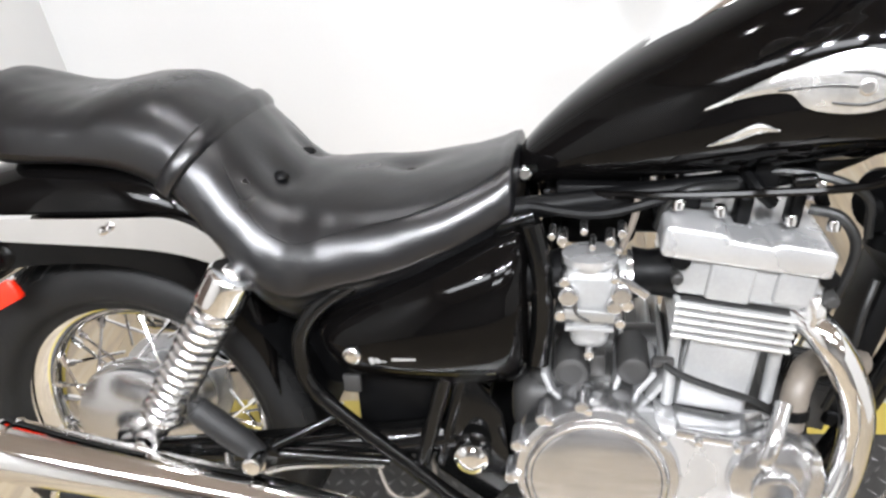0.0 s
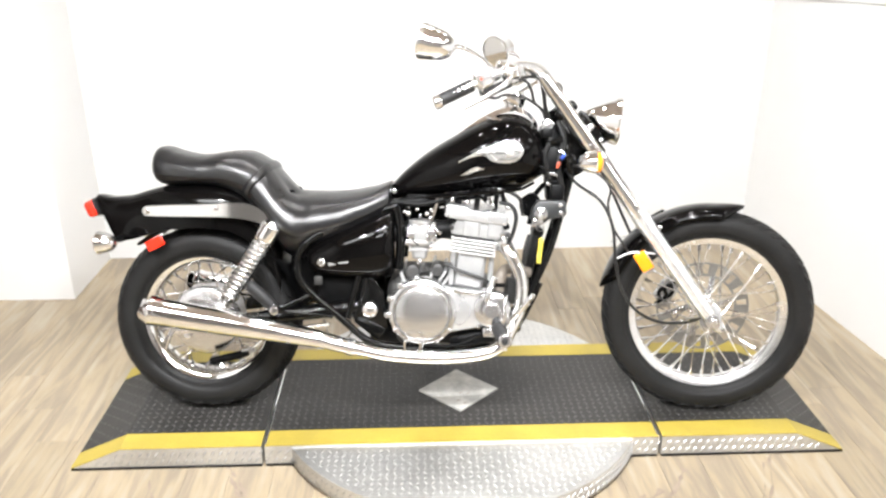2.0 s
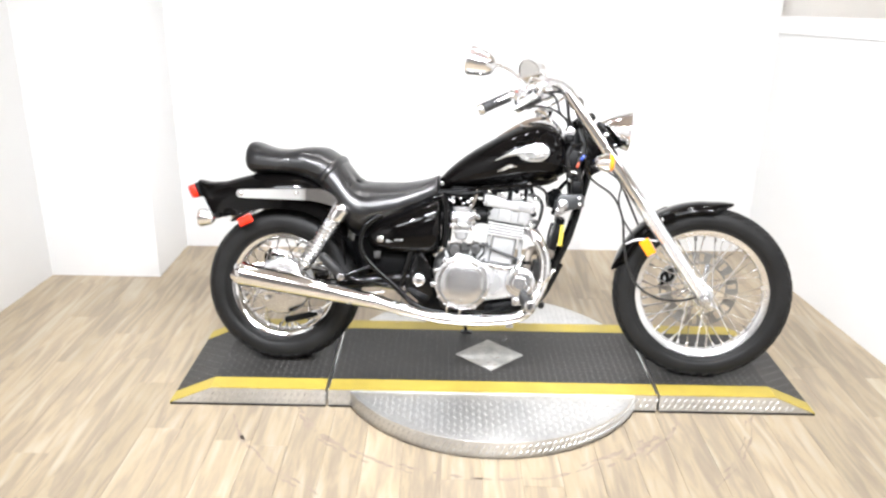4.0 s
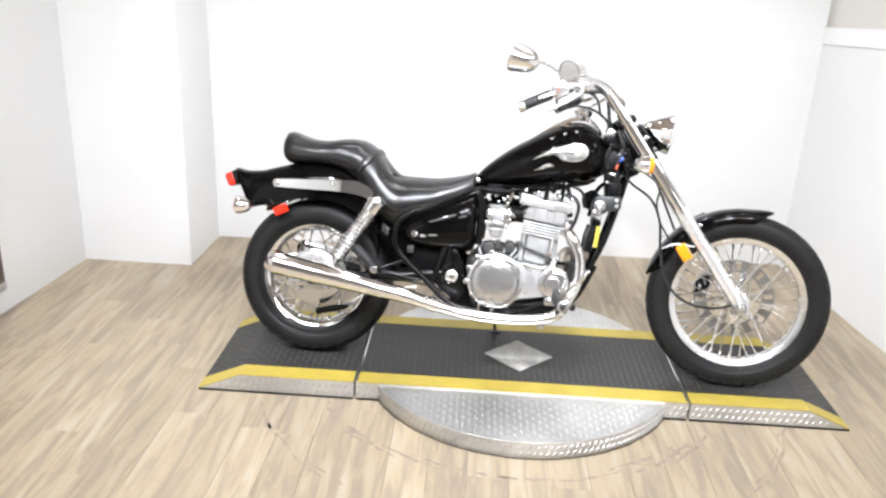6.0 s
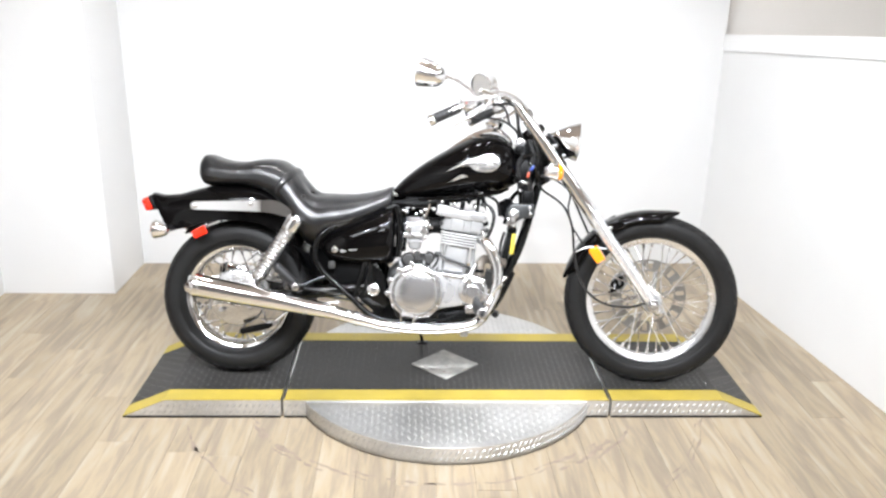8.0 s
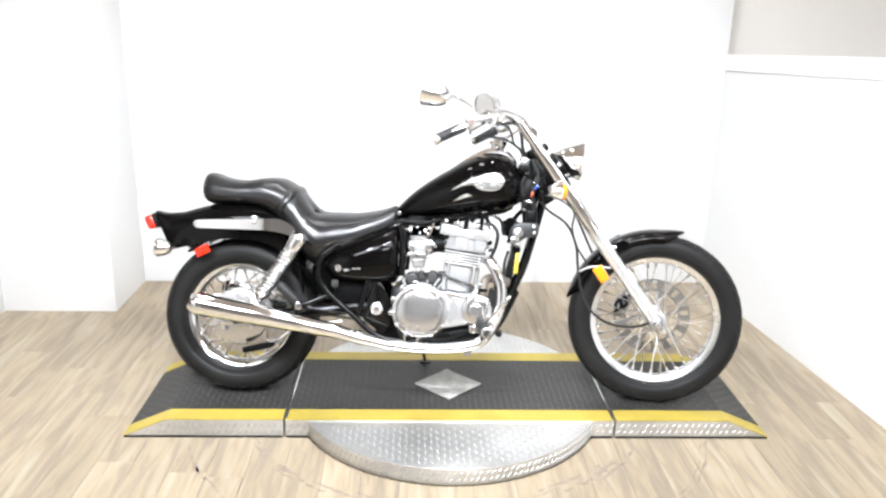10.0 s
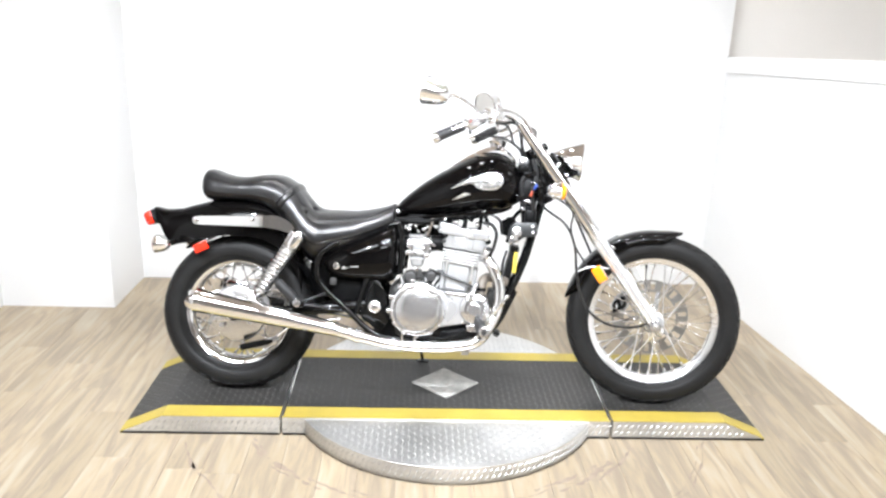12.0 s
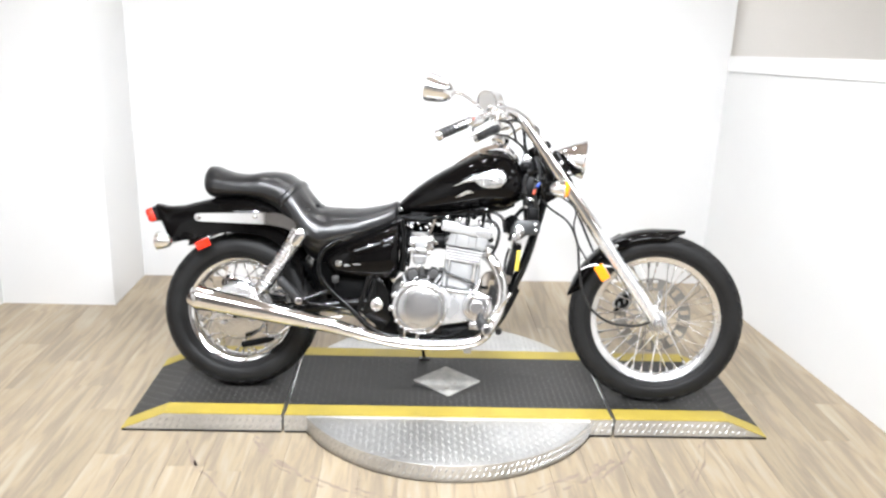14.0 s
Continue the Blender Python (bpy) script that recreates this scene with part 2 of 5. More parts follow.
M_SLIDER = surface("satin_aluminium", (0.78, 0.78, 0.785), 0.24, 0.75, var=0.06, scale=12, fine=180, bump=0.05, depth=0.0003, rvar=0.06)
M_CAST = surface("silver_painted_casting", (0.33, 0.33, 0.328), 0.38, 0.35, var=0.12, scale=18, fine=260, bump=0.3, depth=0.0006, rvar=0.1)
M_DARK_AND_SHADE = surface("dark_casting_and_shade", (0.042, 0.041, 0.040), 0.48, 0.35, var=0.2, scale=18, fine=200, bump=0.3)
M_SATIN = surface("satin_silver_cover", (0.52, 0.52, 0.522), 0.28, 0.65, var=0.08, scale=14, fine=220, bump=0.12, depth=0.0004, rvar=0.08)
M_FINS = surface("machined_fins", (0.70, 0.70, 0.69), 0.3, 0.7, var=0.1, scale=20, fine=200, bump=0.1)
M_PAINT = surface("black_gloss_paint", (0.002, 0.0018, 0.0018), 0.07, 0.0, var=0.25, scale=5, fine=300, bump=0.0, rvar=0.03, spec=0.17)
M_FRAME = surface("black_frame_enamel", (0.0025, 0.0025, 0.0025), 0.13, 0.0, var=0.3, scale=15, fine=200, bump=0.05, spec=0.32)
M_PLASTIC = surface("black_plastic", (0.0025, 0.0025, 0.0027), 0.45, 0.0, var=0.25, scale=20, fine=300, bump=0.2, depth=0.0004, spec=0.12)
M_GREY_PLASTIC = surface("dark_grey_plastic", (0.024, 0.025, 0.026), 0.34, 0.0, var=0.2, scale=20, fine=250, bump=0.15, depth=0.0004)
M_RUBBER = surface("tyre_rubber", (0.0115, 0.0113, 0.0112), 0.52, 0.0, var=0.22, scale=10, fine=140, bump=0.4, depth=0.0010, spec=0.2)
M_GRIP = surface("grip_rubber", (0.010, 0.010, 0.0105), 0.6, 0.0, var=0.2, scale=30, fine=260, bump=0.3, depth=0.0006)
M_LEATHER = surface("black_seat_vinyl", (0.0036, 0.0037, 0.0045), 0.30, 0.0, var=0.25, scale=9, fine=300, bump=0.3, depth=0.0009, rvar=0.08, spec=0.75)
M_BADGE = surface("silver_flame_badge", (0.60, 0.595, 0.58), 0.25, 0.8, var=0.2, scale=40, fine=160, bump=0.15, depth=0.0008)
M_MAT = surface("dark_grey_tread_mat", (0.021, 0.0198, 0.0186), 0.5, 0.0, var=0.5, scale=3.2, fine=120, bump=0.25, depth=0.0008, rvar=0.16)
M_MATBUMP = surface("worn_tread_lozenge_glint", (0.066, 0.063, 0.060), 0.36, 0.1, var=0.45, scale=3.2, fine=150, bump=0.1, rvar=0.12)
M_YELLOW = surface("yellow_edge_paint", (0.385, 0.295, 0.05), 0.5, 0.0, var=0.16, scale=6, fine=130, bump=0.2, depth=0.0006)
M_YELLOW_TAG = surface("yellow_tag_plastic", (0.72, 0.58, 0.08), 0.4, 0.0, var=0.06, scale=30, fine=200, bump=0.05)
M_TREAD = surface("aluminium_tread_plate", (0.58, 0.575, 0.562), 0.37, 0.8, var=0.26, scale=3, fine=90, bump=0.15, depth=0.0006, rvar=0.14)
M_TREAD_BUMP = surface("bright_tread_lozenge", (0.47, 0.468, 0.462), 0.38, 0.6, var=0.1, scale=12, fine=120, bump=0.0)
M_SILVER = surface("scuffed_silver_plate", (0.42, 0.41, 0.385), 0.6, 0.05, var=0.3, scale=22, fine=110, bump=0.2, depth=0.0006)
M_RED = lens_material("red_lens", (0.72, 0.022, 0.005))
M_AMBER = lens_material("amber_lens", (0.86, 0.27, 0.008))
M_AMBER_DEEP = lens_material("orange_red_lens", (0.70, 0.13, 0.03))
M_GLASS = lens_material("clear_lens", (0.75, 0.76, 0.76))
M_MIRROR = surface("mirror_glass", (0.92, 0.92, 0.92), 0.03, 1.0, var=0.0, bump=0.0, rvar=0.01)
M_HOSE = surface("tan_hose", (0.135, 0.115, 0.095), 0.45, 0.0, var=0.2, scale=25, fine=140, bump=0.2)
M_CABLE = surface("black_cable", (0.006, 0.006, 0.006), 0.45, 0.0, var=0.2, scale=60, fine=300, bump=0.1)
M_BLUE = surface("blue_plug", (0.02, 0.06, 0.35), 0.4, var=0.1)
M_REDWIRE = surface("red_plug", (0.42, 0.07, 0.03), 0.45, var=0.1)
M_BROWN = surface("dark_brown_wood", (0.085, 0.060, 0.048), 0.5, var=0.25, scale=5, fine=90, bump=0.2, stretch=(6, 6, 1))
M_GREY_METAL = surface("grey_steel", (0.48, 0.48, 0.475), 0.35, 0.8, var=0.15, scale=20)
M_DISC = surface("brake_disc_steel", (0.25, 0.24, 0.225), 0.38, 0.7, var=0.15, scale=20)
M_LAMP = lamp_material("fill_panel_diffuser", (1.0, 0.965, 0.91), 6.0)
M_BULB = lamp_material("spot_lens", (1.0, 0.94, 0.86), 60.0)

# ---- the bay: walls, ledge, ceiling ----
LEFT, BACK, FRONT, FAR = -2.14, 1.37, -5.2, 5.2
COL_X, COL_Y = -1.602, 0.891
LEDGE_X, LEDGE_Y = 1.492, 1.56


def wall(name, sx, sy, sz, material=M_WALL, label="smooth white painted plaster wall"):
    """A wall block, its near lower corner at the origin."""
    return setting(name, box(sx, sy, sz, Matrix.Translation((sx / 2, sy / 2, sz / 2)), 0.004, 2), material, label, "wall")


def placed(ob, m):
    ob.matrix_world = m
    return ob


H = CEILING + 0.05
placed(wall("wall_back", LEDGE_X - COL_X + 0.01, 0.15, H), pose(COL_X - 0.01, 1.3355, -0.05, 0, 0, 1.15))
placed(wall("wall_left", 0.15, 6.3, H), pose(LEFT, COL_Y, -0.05, 0, 0, 180 - 4.0))
placed(wall("wall_column", COL_X - LEFT + 0.3, 0.8, H, label="white painted boxed-out column in the corner"), pose(LEFT - 0.3, COL_Y, -0.05))
placed(wall("wall_front", FAR - LEFT + 1.2, 0.15, H, M_UNSEEN_WALL, "unseen grey wall behind the camera, toned for reflections"), pose(LEFT - 1.0, FRONT - 0.15, -0.05))
placed(wall("wall_far", 0.15, 7.6, H, M_UNSEEN_WALL, "unseen grey wall to the right, toned for reflections"), pose(FAR, FRONT - 0.15, -0.05))
placed(wall("wall_upper", FAR - LEDGE_X + 0.3, 0.15, H, M_FARWALL, "beige painted wall set back above the ledge"), pose(LEDGE_X - 0.2, LEDGE_Y, -0.05, 0, 0, 1.15))
placed(wall("wall_return", 0.12, 0.2, H), pose(LEDGE_X - 0.12, BACK + 0.03, -0.05))
# a half wall runs along the right, a little askew; its coping board rises a little towards the room
HALF = pose(LEDGE_X, BACK + 0.006, 0, 0, 0, 5.7)
COPING = ((0.05, 1.264), (-1.3, 1.346), (-2.2, 1.39), (-6.2, 1.39))


def half_wall(low, high, x0, x1):
    """A run along the half wall between two heights under its top line, as rings across it."""
    return loft([[(x0, y, -0.05 if low is None else z - low), (x1, y, -0.05 if low is None else z - low), (x1, y, z - high), (x0, y, z - high)] for y, z in COPING])


placed(setting("wall_bulkhead", half_wall(None, 0.083, 0.0, 0.16), M_WALL, "white painted half-height wall", "wall", 20), HALF)
placed(setting("trim", half_wall(0.081, 0.0, -0.007, 0.17), M_TRIM, "white painted coping board on the half wall", "trim", 20), HALF)
placed(wall("wall_platform", 3.2, 6.9, 1.05, label="pale painted platform behind the half wall"), pose(LEDGE_X + 0.12, BACK + 0.72, -0.05, 0, 0, 5.7) @ Matrix.Translation((0, -6.9, 0)))
setting("ceiling", box(FAR - LEFT + 1.3, 7.6, 0.1, Matrix.Translation(((FAR + LEFT - 0.9) / 2, -1.5, CEILING + 0.05)), 0), M_CEIL, "matt beige ceiling", "ceiling")

# ---- ceiling spots, and the fill panels added out of view ----
fill_panel = thing("ceiling_light", "flat white fill light panel, added out of view", "light", pose(*FILL_PANELS[0], CEILING), "ceiling light panels")
part("frame", merge(box(1.2, 0.03, 0.06, pose(0, 0.285, -0.03)), box(1.2, 0.03, 0.06, pose(0, -0.285, -0.03)), box(0.03, 0.54, 0.06, pose(0.585, 0, -0.03)), box(0.03, 0.54, 0.06, pose(-0.585, 0, -0.03))), M_WALL, fill_panel)
part("diffuser", box(1.138, 0.538, 0.02, pose(0, 0, -0.03), 0.002), M_LAMP, fill_panel, "glowing white diffuser")
for px, py in FILL_PANELS[1:]:
    copy_thing(fill_panel, pose(px, py, CEILING))
spot = thing("spotlight", "small round white ceiling spotlight, switched on", "light", aim(*SPOTS[0]), "ceiling spotlights")
part("stem", tube([(0, 0, 0.09), (0, 0, -0.03)], 0.012), M_WALL, spot)
part("housing", lathe([(0.0, 0.07), (0.05, 0.07), (0.068, 0.05), (0.07, -0.05), (0.064, -0.05), (0.062, 0.0), (0.0, 0.0)], 24, pose(0, 0, -0.06, 90)), M_WALL, spot)
part("lens", lathe([(0.0, 0.004), (0.058, 0.004), (0.058, -0.004), (0.0, -0.004)], 24, pose(0, 0, -0.095, 90)), M_BULB, spot, "glowing lamp face")
for px, py in SPOTS[1:]:
    copy_thing(spot, aim(px, py))

# ---- dark panel hung on the left wall ----
panel = thing("wall_panel", "dark brown wooden panel hung on white wall", "panel", pose(LEFT - 0.05, -0.395, 0.16, 0, 0, -4.0))
part("board", box(0.07, 1.05, 1.75, pose(0.03, 0, 0.91), 0.004), M_BROWN, panel)
part("edge_strip", box(0.074, 1.054, 0.035, pose(0.03, 0, 0.0175), 0.003), M_GREY_METAL, panel, "grey metal edge strip")

# ---- turntable with its tread plate ----
def lozenges(spots, length=0.022, width=0.0075, height=0.0018):
    """Raised lozenges: each a low ridge on a pointed foot; spots are (x, y, angle) on z = 0."""
    v, f = [], []
    for x, y, a in spots:
        c, s, k = math.cos(a), math.sin(a), len(v)
        for u, w, h in ((-length / 2, 0, 0), (0, -width / 2, 0), (length / 2, 0, 0), (0, width / 2, 0), (-length / 5, 0, height), (length / 5, 0, height)):
            v.append((x + u * c - w * s, y + u * s + w * c, h))
        f += [(k, k + 1, k + 4), (k + 1, k + 5, k + 4), (k + 1, k + 2, k + 5), (k + 2, k + 3, k + 5), (k + 3, k + 4, k + 5), (k + 3, k, k + 4)]
    bm = bmesh.new()
    vs = [bm.verts.new(p) for p in v]
    for q in f:
        bm.faces.new([vs[i] for i in q])
    return bm


def tread_grid(x0, x1, y0, y1, step=0.026, keep=None):
    out = []
    for i in range(int((x1 - x0) / step)):
        for j in range(int((y1 - y0) / step)):
            x, y = x0 + (i + 0.5) * step, y0 + (j + 0.5) * step
            if keep is None or keep(x, y):
                out.append((x, y, radians(45 if (i + j) % 2 else -45)))
    return out


DISC_R, DISC_H = 0.586, 0.062
turntable = thing("turntable", "round aluminium tread plate turntable on the floor", "turntable", pose(0, 0, 0))
part("table", lathe([(0.0, 0.0), (DISC_R - 0.004, 0.0), (DISC_R, 0.006), (DISC_R, DISC_H - 0.0003), (DISC_R - 0.0003, DISC_H), (0.0, DISC_H)], 128, pose(0, 0, 0, 90)), M_TREAD, turntable)
tagged(part("tread", moved(lozenges(tread_grid(-0.6, 0.6, -0.6, 0.6, 0.0215, lambda x, y: x * x + y * y < 0.572 ** 2 and abs(y) > 0.30), 0.0175, 0.0056, 0.0014), pose(0, 0, DISC_H)), M_TREAD_BUMP, turntable, angle=5), kind="stuff")
rim_bits = []
for k in range(170):
    for row in (0, 1):
        a = 2 * math.pi * (k + 0.5 * row) / 170
        b = lozenges([(0, 0, radians(48))], 0.027, 0.0085, 0.0034)
        rim_bits.append(moved(b, pose(0, 0, 0, 0, 0, math.degrees(a)) @ pose(DISC_R, 0, 0.02 + 0.024 * row) @ pose(0, 0, 0, 90, 0, 90)))
tagged(part("rim_tread", merge(*rim_bits), M_TREAD_BUMP, turntable, angle=5), kind="stuff")
part("foot_ring", lathe([(DISC_R + 0.0005, 0.0), (DISC_R + 0.002, 0.0), (DISC_R + 0.002, 0.002), (DISC_R + 0.0005, 0.002)], 128, pose(0, 0, 0, 90), True), M_PLASTIC, turntable, "thin black ring round the foot")

# ---- the long display ramp across it: a middle deck and two end ramps ----
DECK_W, DECK_H, SEAM_X, TOP_X, END_X = 0.2845, 0.0685, 0.597, 1.015, 1.168
STRIPE = 0.074


def deck_section(name, label, pts):
    """One section of the ramp. pts: (x, z) of its top line, from its left end to its right."""
    x0, x1 = pts[0][0], pts[-1][0]
    ob = thing(name, label, "ramp", pose(0, 0, 0), "display ramp sections")
    out = [(x, z) for x, z in pts] + [(pts[-1][0], 0.003), (pts[0][0], 0.003)]
    core = slab(out if pts[-1][1] > 0.01 and pts[0][1] > 0.01 else [(x, z) for x, z in pts] + [(pts[-1][0] if pts[-1][1] > 0.01 else pts[0][0], 0.003)], -DECK_W, DECK_W, 0.0003, 1)
    part("deck", core, M_TREAD, ob, "bright aluminium tread plate body", angle=20)
    w = DECK_W - STRIPE
    for s in (-1, 1):
        edge = [prism([(xa, s * w, za + 0.003), (xb, s * w, zb + 0.003), (xb, s * DECK_W, zb + 0.003), (xa, s * DECK_W, za + 0.003)], 0.0035) for (xa, za), (xb, zb) in zip(pts, pts[1:])]
        part("yellow_stripe", merge(*edge), M_YELLOW, ob, "yellow painted safety edge", angle=5)
    part("tread_mat", merge(*[prism([(xa, -w, za + 0.002), (xb, -w, zb + 0.002), (xb, w, zb + 0.002), (xa, w, za + 0.002)], 0.0025) for (xa, za), (xb, zb) in zip(pts, pts[1:])]), M_MAT, ob, "dark grey tread surface", angle=5)
    bits = []
    for (xa, za), (xb, zb) in zip(pts, pts[1:]):
        length = math.hypot(xb - xa, zb - za)
        inside = None
        if name == "display_ramp":
            inside = lambda x, y: abs(x + xa) / 0.135 + abs(y + 0.013) / 0.13 > 1.08
        grid = tread_grid(0.0, length, -DECK_W + STRIPE + 0.004, DECK_W - STRIPE - 0.004, 0.0235, inside)
        bits.append(moved(lozenges(grid, 0.019, 0.0065, 0.0016), pose(xa, 0, za + 0.002, 0, math.degrees(math.atan2(za - zb, xb - xa)), 0)))
    tagged(part("tread", merge(*bits), M_MATBUMP, ob, angle=5), kind="stuff")
    side = []
    n = int(abs(x1 - x0) / 0.023)
    for k in range(n):
        for row in (0, 1):
            x = x0 + (k + 0.4 + 0.5 * row) * (x1 - x0) / n
            top = np.interp(x, [q[0] for q in pts], [q[1] for q in pts])
            z = 0.021 + 0.026 * row
            if z + 0.012 < top:
                for s in (-1, 1):
                    side.append(moved(lozenges([(0, 0, radians(48 * -s))], 0.027, 0.0088, 0.0036), pose(x, s * DECK_W, z, 90 if s < 0 else -90, 0, 0)))
    if side:
        tagged(part("side_tread", merge(*side), M_TREAD_BUMP, ob, angle=5), kind="stuff")
    parts("base_strip", [box(abs(x1 - x0) - 0.004, 0.006, 0.006, pose((x0 + x1) / 2, s * (DECK_W + 0.001), 0.003), 0.001, 1) for s in (-1, 1)], M_PLASTIC, ob, "thin black strip along the foot")
    return ob


GAP = 0.0045
middle = deck_section("display_ramp", "middle deck of dark tread ramp with yellow edges", [(-SEAM_X + GAP, DECK_H), (SEAM_X - GAP, DECK_H)])
deck_section("end_ramp", "sloping end section of dark tread display ramp", [(-END_X, 0.004), (-TOP_X, DECK_H), (-SEAM_X - GAP, DECK_H)])
deck_section("end_ramp", "sloping end section of dark tread display ramp", [(SEAM_X + GAP, DECK_H), (TOP_X, DECK_H), (END_X, 0.004)])

parts("seam_edge", [box(0.006, 2 * DECK_W - 0.01, 0.003, pose(s * (SEAM_X - GAP - 0.003), 0, DECK_H + 0.0035), 0.0008, 1) for s in (-1, 1)], M_ALU, middle, "bright metal edge at the joint")

# silver diamond plate in the middle of the deck
part("diamond_plate", prism([(-0.1305, -0.006, DECK_H + 0.007), (0, -0.131, DECK_H + 0.007), (0.1305, -0.006, DECK_H + 0.007), (0, 0.119, DECK_H + 0.007)], 0.006), M_SILVER, middle, "scuffed silver diamond-shaped plate", angle=5)
for x, y in ((0.006, -0.028), (0.03, -0.035), (-0.004, -0.075), (0.018, -0.09)):
    part("scratch", box(0.014, 0.004, 0.0006, pose(x, y, DECK_H + 0.0078, 0, 0, 25), 0), M_SCUFF, middle, "dark scratch")

# ---- floor: boards laid along y, and the worn rings round the turntable ----
floor = setting("floor", box(FAR - LEFT + 1.3, 7.6, 0.1, Matrix.Translation(((FAR + LEFT - 0.9) / 2, -1.5, -0.0585)), 0), M_SUBFLOOR, "pale washed oak plank flooring, worn and blotchy", "floor")

# ---- the motorcycle. Its own axes: x ahead, y to its left, z up, from the rear tyre's foot; it leans on its side stand ----
LEAN_DEG, YAW_DEG, STEER_DEG = 13.5, -3.6, -6.5
BIKE = Matrix.Translation((-0.814, -0.042, DECK_H + 0.0045)) @ pose(0, 0, 0, 0, 0, YAW_DEG) @ pose(0, 0, 0, -LEAN_DEG, 0, 0)
PIVOT = Vector((1.744, 0, 0))
STEER = Matrix.Translation(PIVOT) @ Matrix.Rotation(radians(STEER_DEG), 4, Vector((-math.sin(radians(33)), 0, math.cos(radians(33))))) @ Matrix.Translation(-PIVOT)
bike = thing("motorcycle", "black cruiser motorcycle with chrome exhaust, leaning on its stand", "motorcycle", BIKE)

RX, RZ, RR, RRIM = 0.024, 0.285, 0.288, 0.201
FX, FZ, FR, FRIM = 1.580, 0.317, 0.318, 0.243


def front(name, bm, material, label="", angle=38):
    return part(name, bm, material, bike, label, STEER, angle)


# ---- wheels ----
def tyre_mesh(outer, rim, half, crown):
    """A tyre's section: bead, bulging wall, rounded crown."""
    sec = outer - rim
    prof = [(rim - 0.006, half * 0.62), (rim + 0.006, half * 0.72), (rim + sec * 0.22, half * 0.93), (rim + sec * 0.45, half), (rim + sec * 0.66, half * 0.95), (rim + sec * 0.82, half * 0.80), (rim + sec * 0.93, half * 0.52), (outer, half * crown)]
    return lathe(spline(prof + [(r, -y) for r, y in prof[::-1]], 44).tolist(), 96)


def rim_mesh(rim, half):
    prof = [(rim + 0.002, half), (rim + 0.003, half * 0.93), (rim - 0.008, half * 0.84), (rim - 0.022, half * 0.6), (rim - 0.026, half * 0.3), (rim - 0.027, 0)]
    prof = prof + [(r, -y) for r, y in prof[-2::-1]]
    back = [(r - 0.0035, y * 0.98) for r, y in prof[::-1]]
    return lathe(prof + back, 96, None, True)


def tread_blocks(outer, rim, half, crown, count, lean, wide):
    """Raised rubber blocks slanting over the shoulders, between the tread cuts."""
    sec = outer - rim
    ys = [half * crown, half * 0.52, half * 0.80, half * 0.95, half]
    rs = [outer, rim + sec * 0.93, rim + sec * 0.82, rim + sec * 0.66, rim + sec * 0.45]
    bm = bmesh.new()
    for k in range(count):
        for s in (-1, 1):
            a0 = 2 * math.pi * (k + (0.5 if s > 0 else 0)) / count
            rows = []
            for u in np.linspace(0, 1, 6):
                yy = half * (0.10 + 0.76 * u)
                r = float(np.interp(yy, ys, rs))
                a = a0 + lean * u
                w = wide * (1 - 0.3 * u)
                rows.append([bm.verts.new((q * math.cos(a + e * w), s * (yy + (q - r) * 0.6), q * math.sin(a + e * w))) for e, q in ((-1, r - 0.003), (-0.86, r + 0.0022), (0.86, r + 0.0022), (1, r - 0.003))])
            for p, q in zip(rows, rows[1:]):
                for i in range(3):
                    bm.faces.new((p[i], p[i + 1], q[i + 1], q[i]))
            bm.faces.new(rows[0])
            bm.faces.new(rows[-1])
    bmesh.ops.recalc_face_normals(bm, faces=bm.faces)
    return bm


def spokes(parent, count, hub_r, hub_y, rim_r, twist, thick=0.0023):
    length = None
    for k in range(count):
        s = -1 if k % 2 else 1
        a = 2 * math.pi * k / count
        lead = twist if (k // 2) % 2 else -twist
        p = Vector((hub_r * math.cos(a + lead), s * hub_y, hub_r * math.sin(a + lead)))
        q = Vector((rim_r * math.cos(a), s * 0.006, rim_r * math.sin(a)))
        if length is None:
            length = (q - p).length
            rod = mesh_of("spoke", merge(tube([(0, 0, 0), (0, 0, length)], thick, 6), tube([(0, 0, length - 0.022), (0, 0, length)], thick * 2.2, 6)), M_CHROME)
        ob = new("spoke", rod)
        ob.parent = parent
        ob.matrix_local = Matrix.Translation(p) @ (q - p).to_track_quat("Z", "Y").to_matrix().to_4x4()


hub = lathe([(0, -0.075), (0.014, -0.075), (0.016, -0.06), (0.034, -0.052), (0.040, -0.046), (0.040, -0.038), (0.022, -0.03), (0.020, 0.03), (0.040, 0.038), (0.040, 0.046), (0.030, 0.056), (0.016, 0.07), (0, 0.07)], 32)
fw = part("front_wheel", hub, M_CHROME_WORN, bike, "wire-spoked front wheel with chrome rim", STEER @ pose(FX, 0, FZ))
part("tyre", tyre_mesh(FR - 0.002, FRIM, 0.047, 0.2), M_RUBBER, fw, "black rubber tyre", angle=60)
tagged(part("tread", tread_blocks(FR, FRIM, 0.047, 0.2, 44, 0.12, 0.054), M_RUBBER, fw, angle=20), kind="stuff")
part("rim", rim_mesh(FRIM, 0.030), M_CHROME_WORN, fw, "chrome rim")
spokes(fw, 40, 0.037, 0.041, FRIM - 0.024, 0.95)
part("valve", tube([(0.004, 0, -FRIM + 0.024), (0.004, 0, -FRIM + 0.062)], 0.004), M_CHROME_WORN, fw)


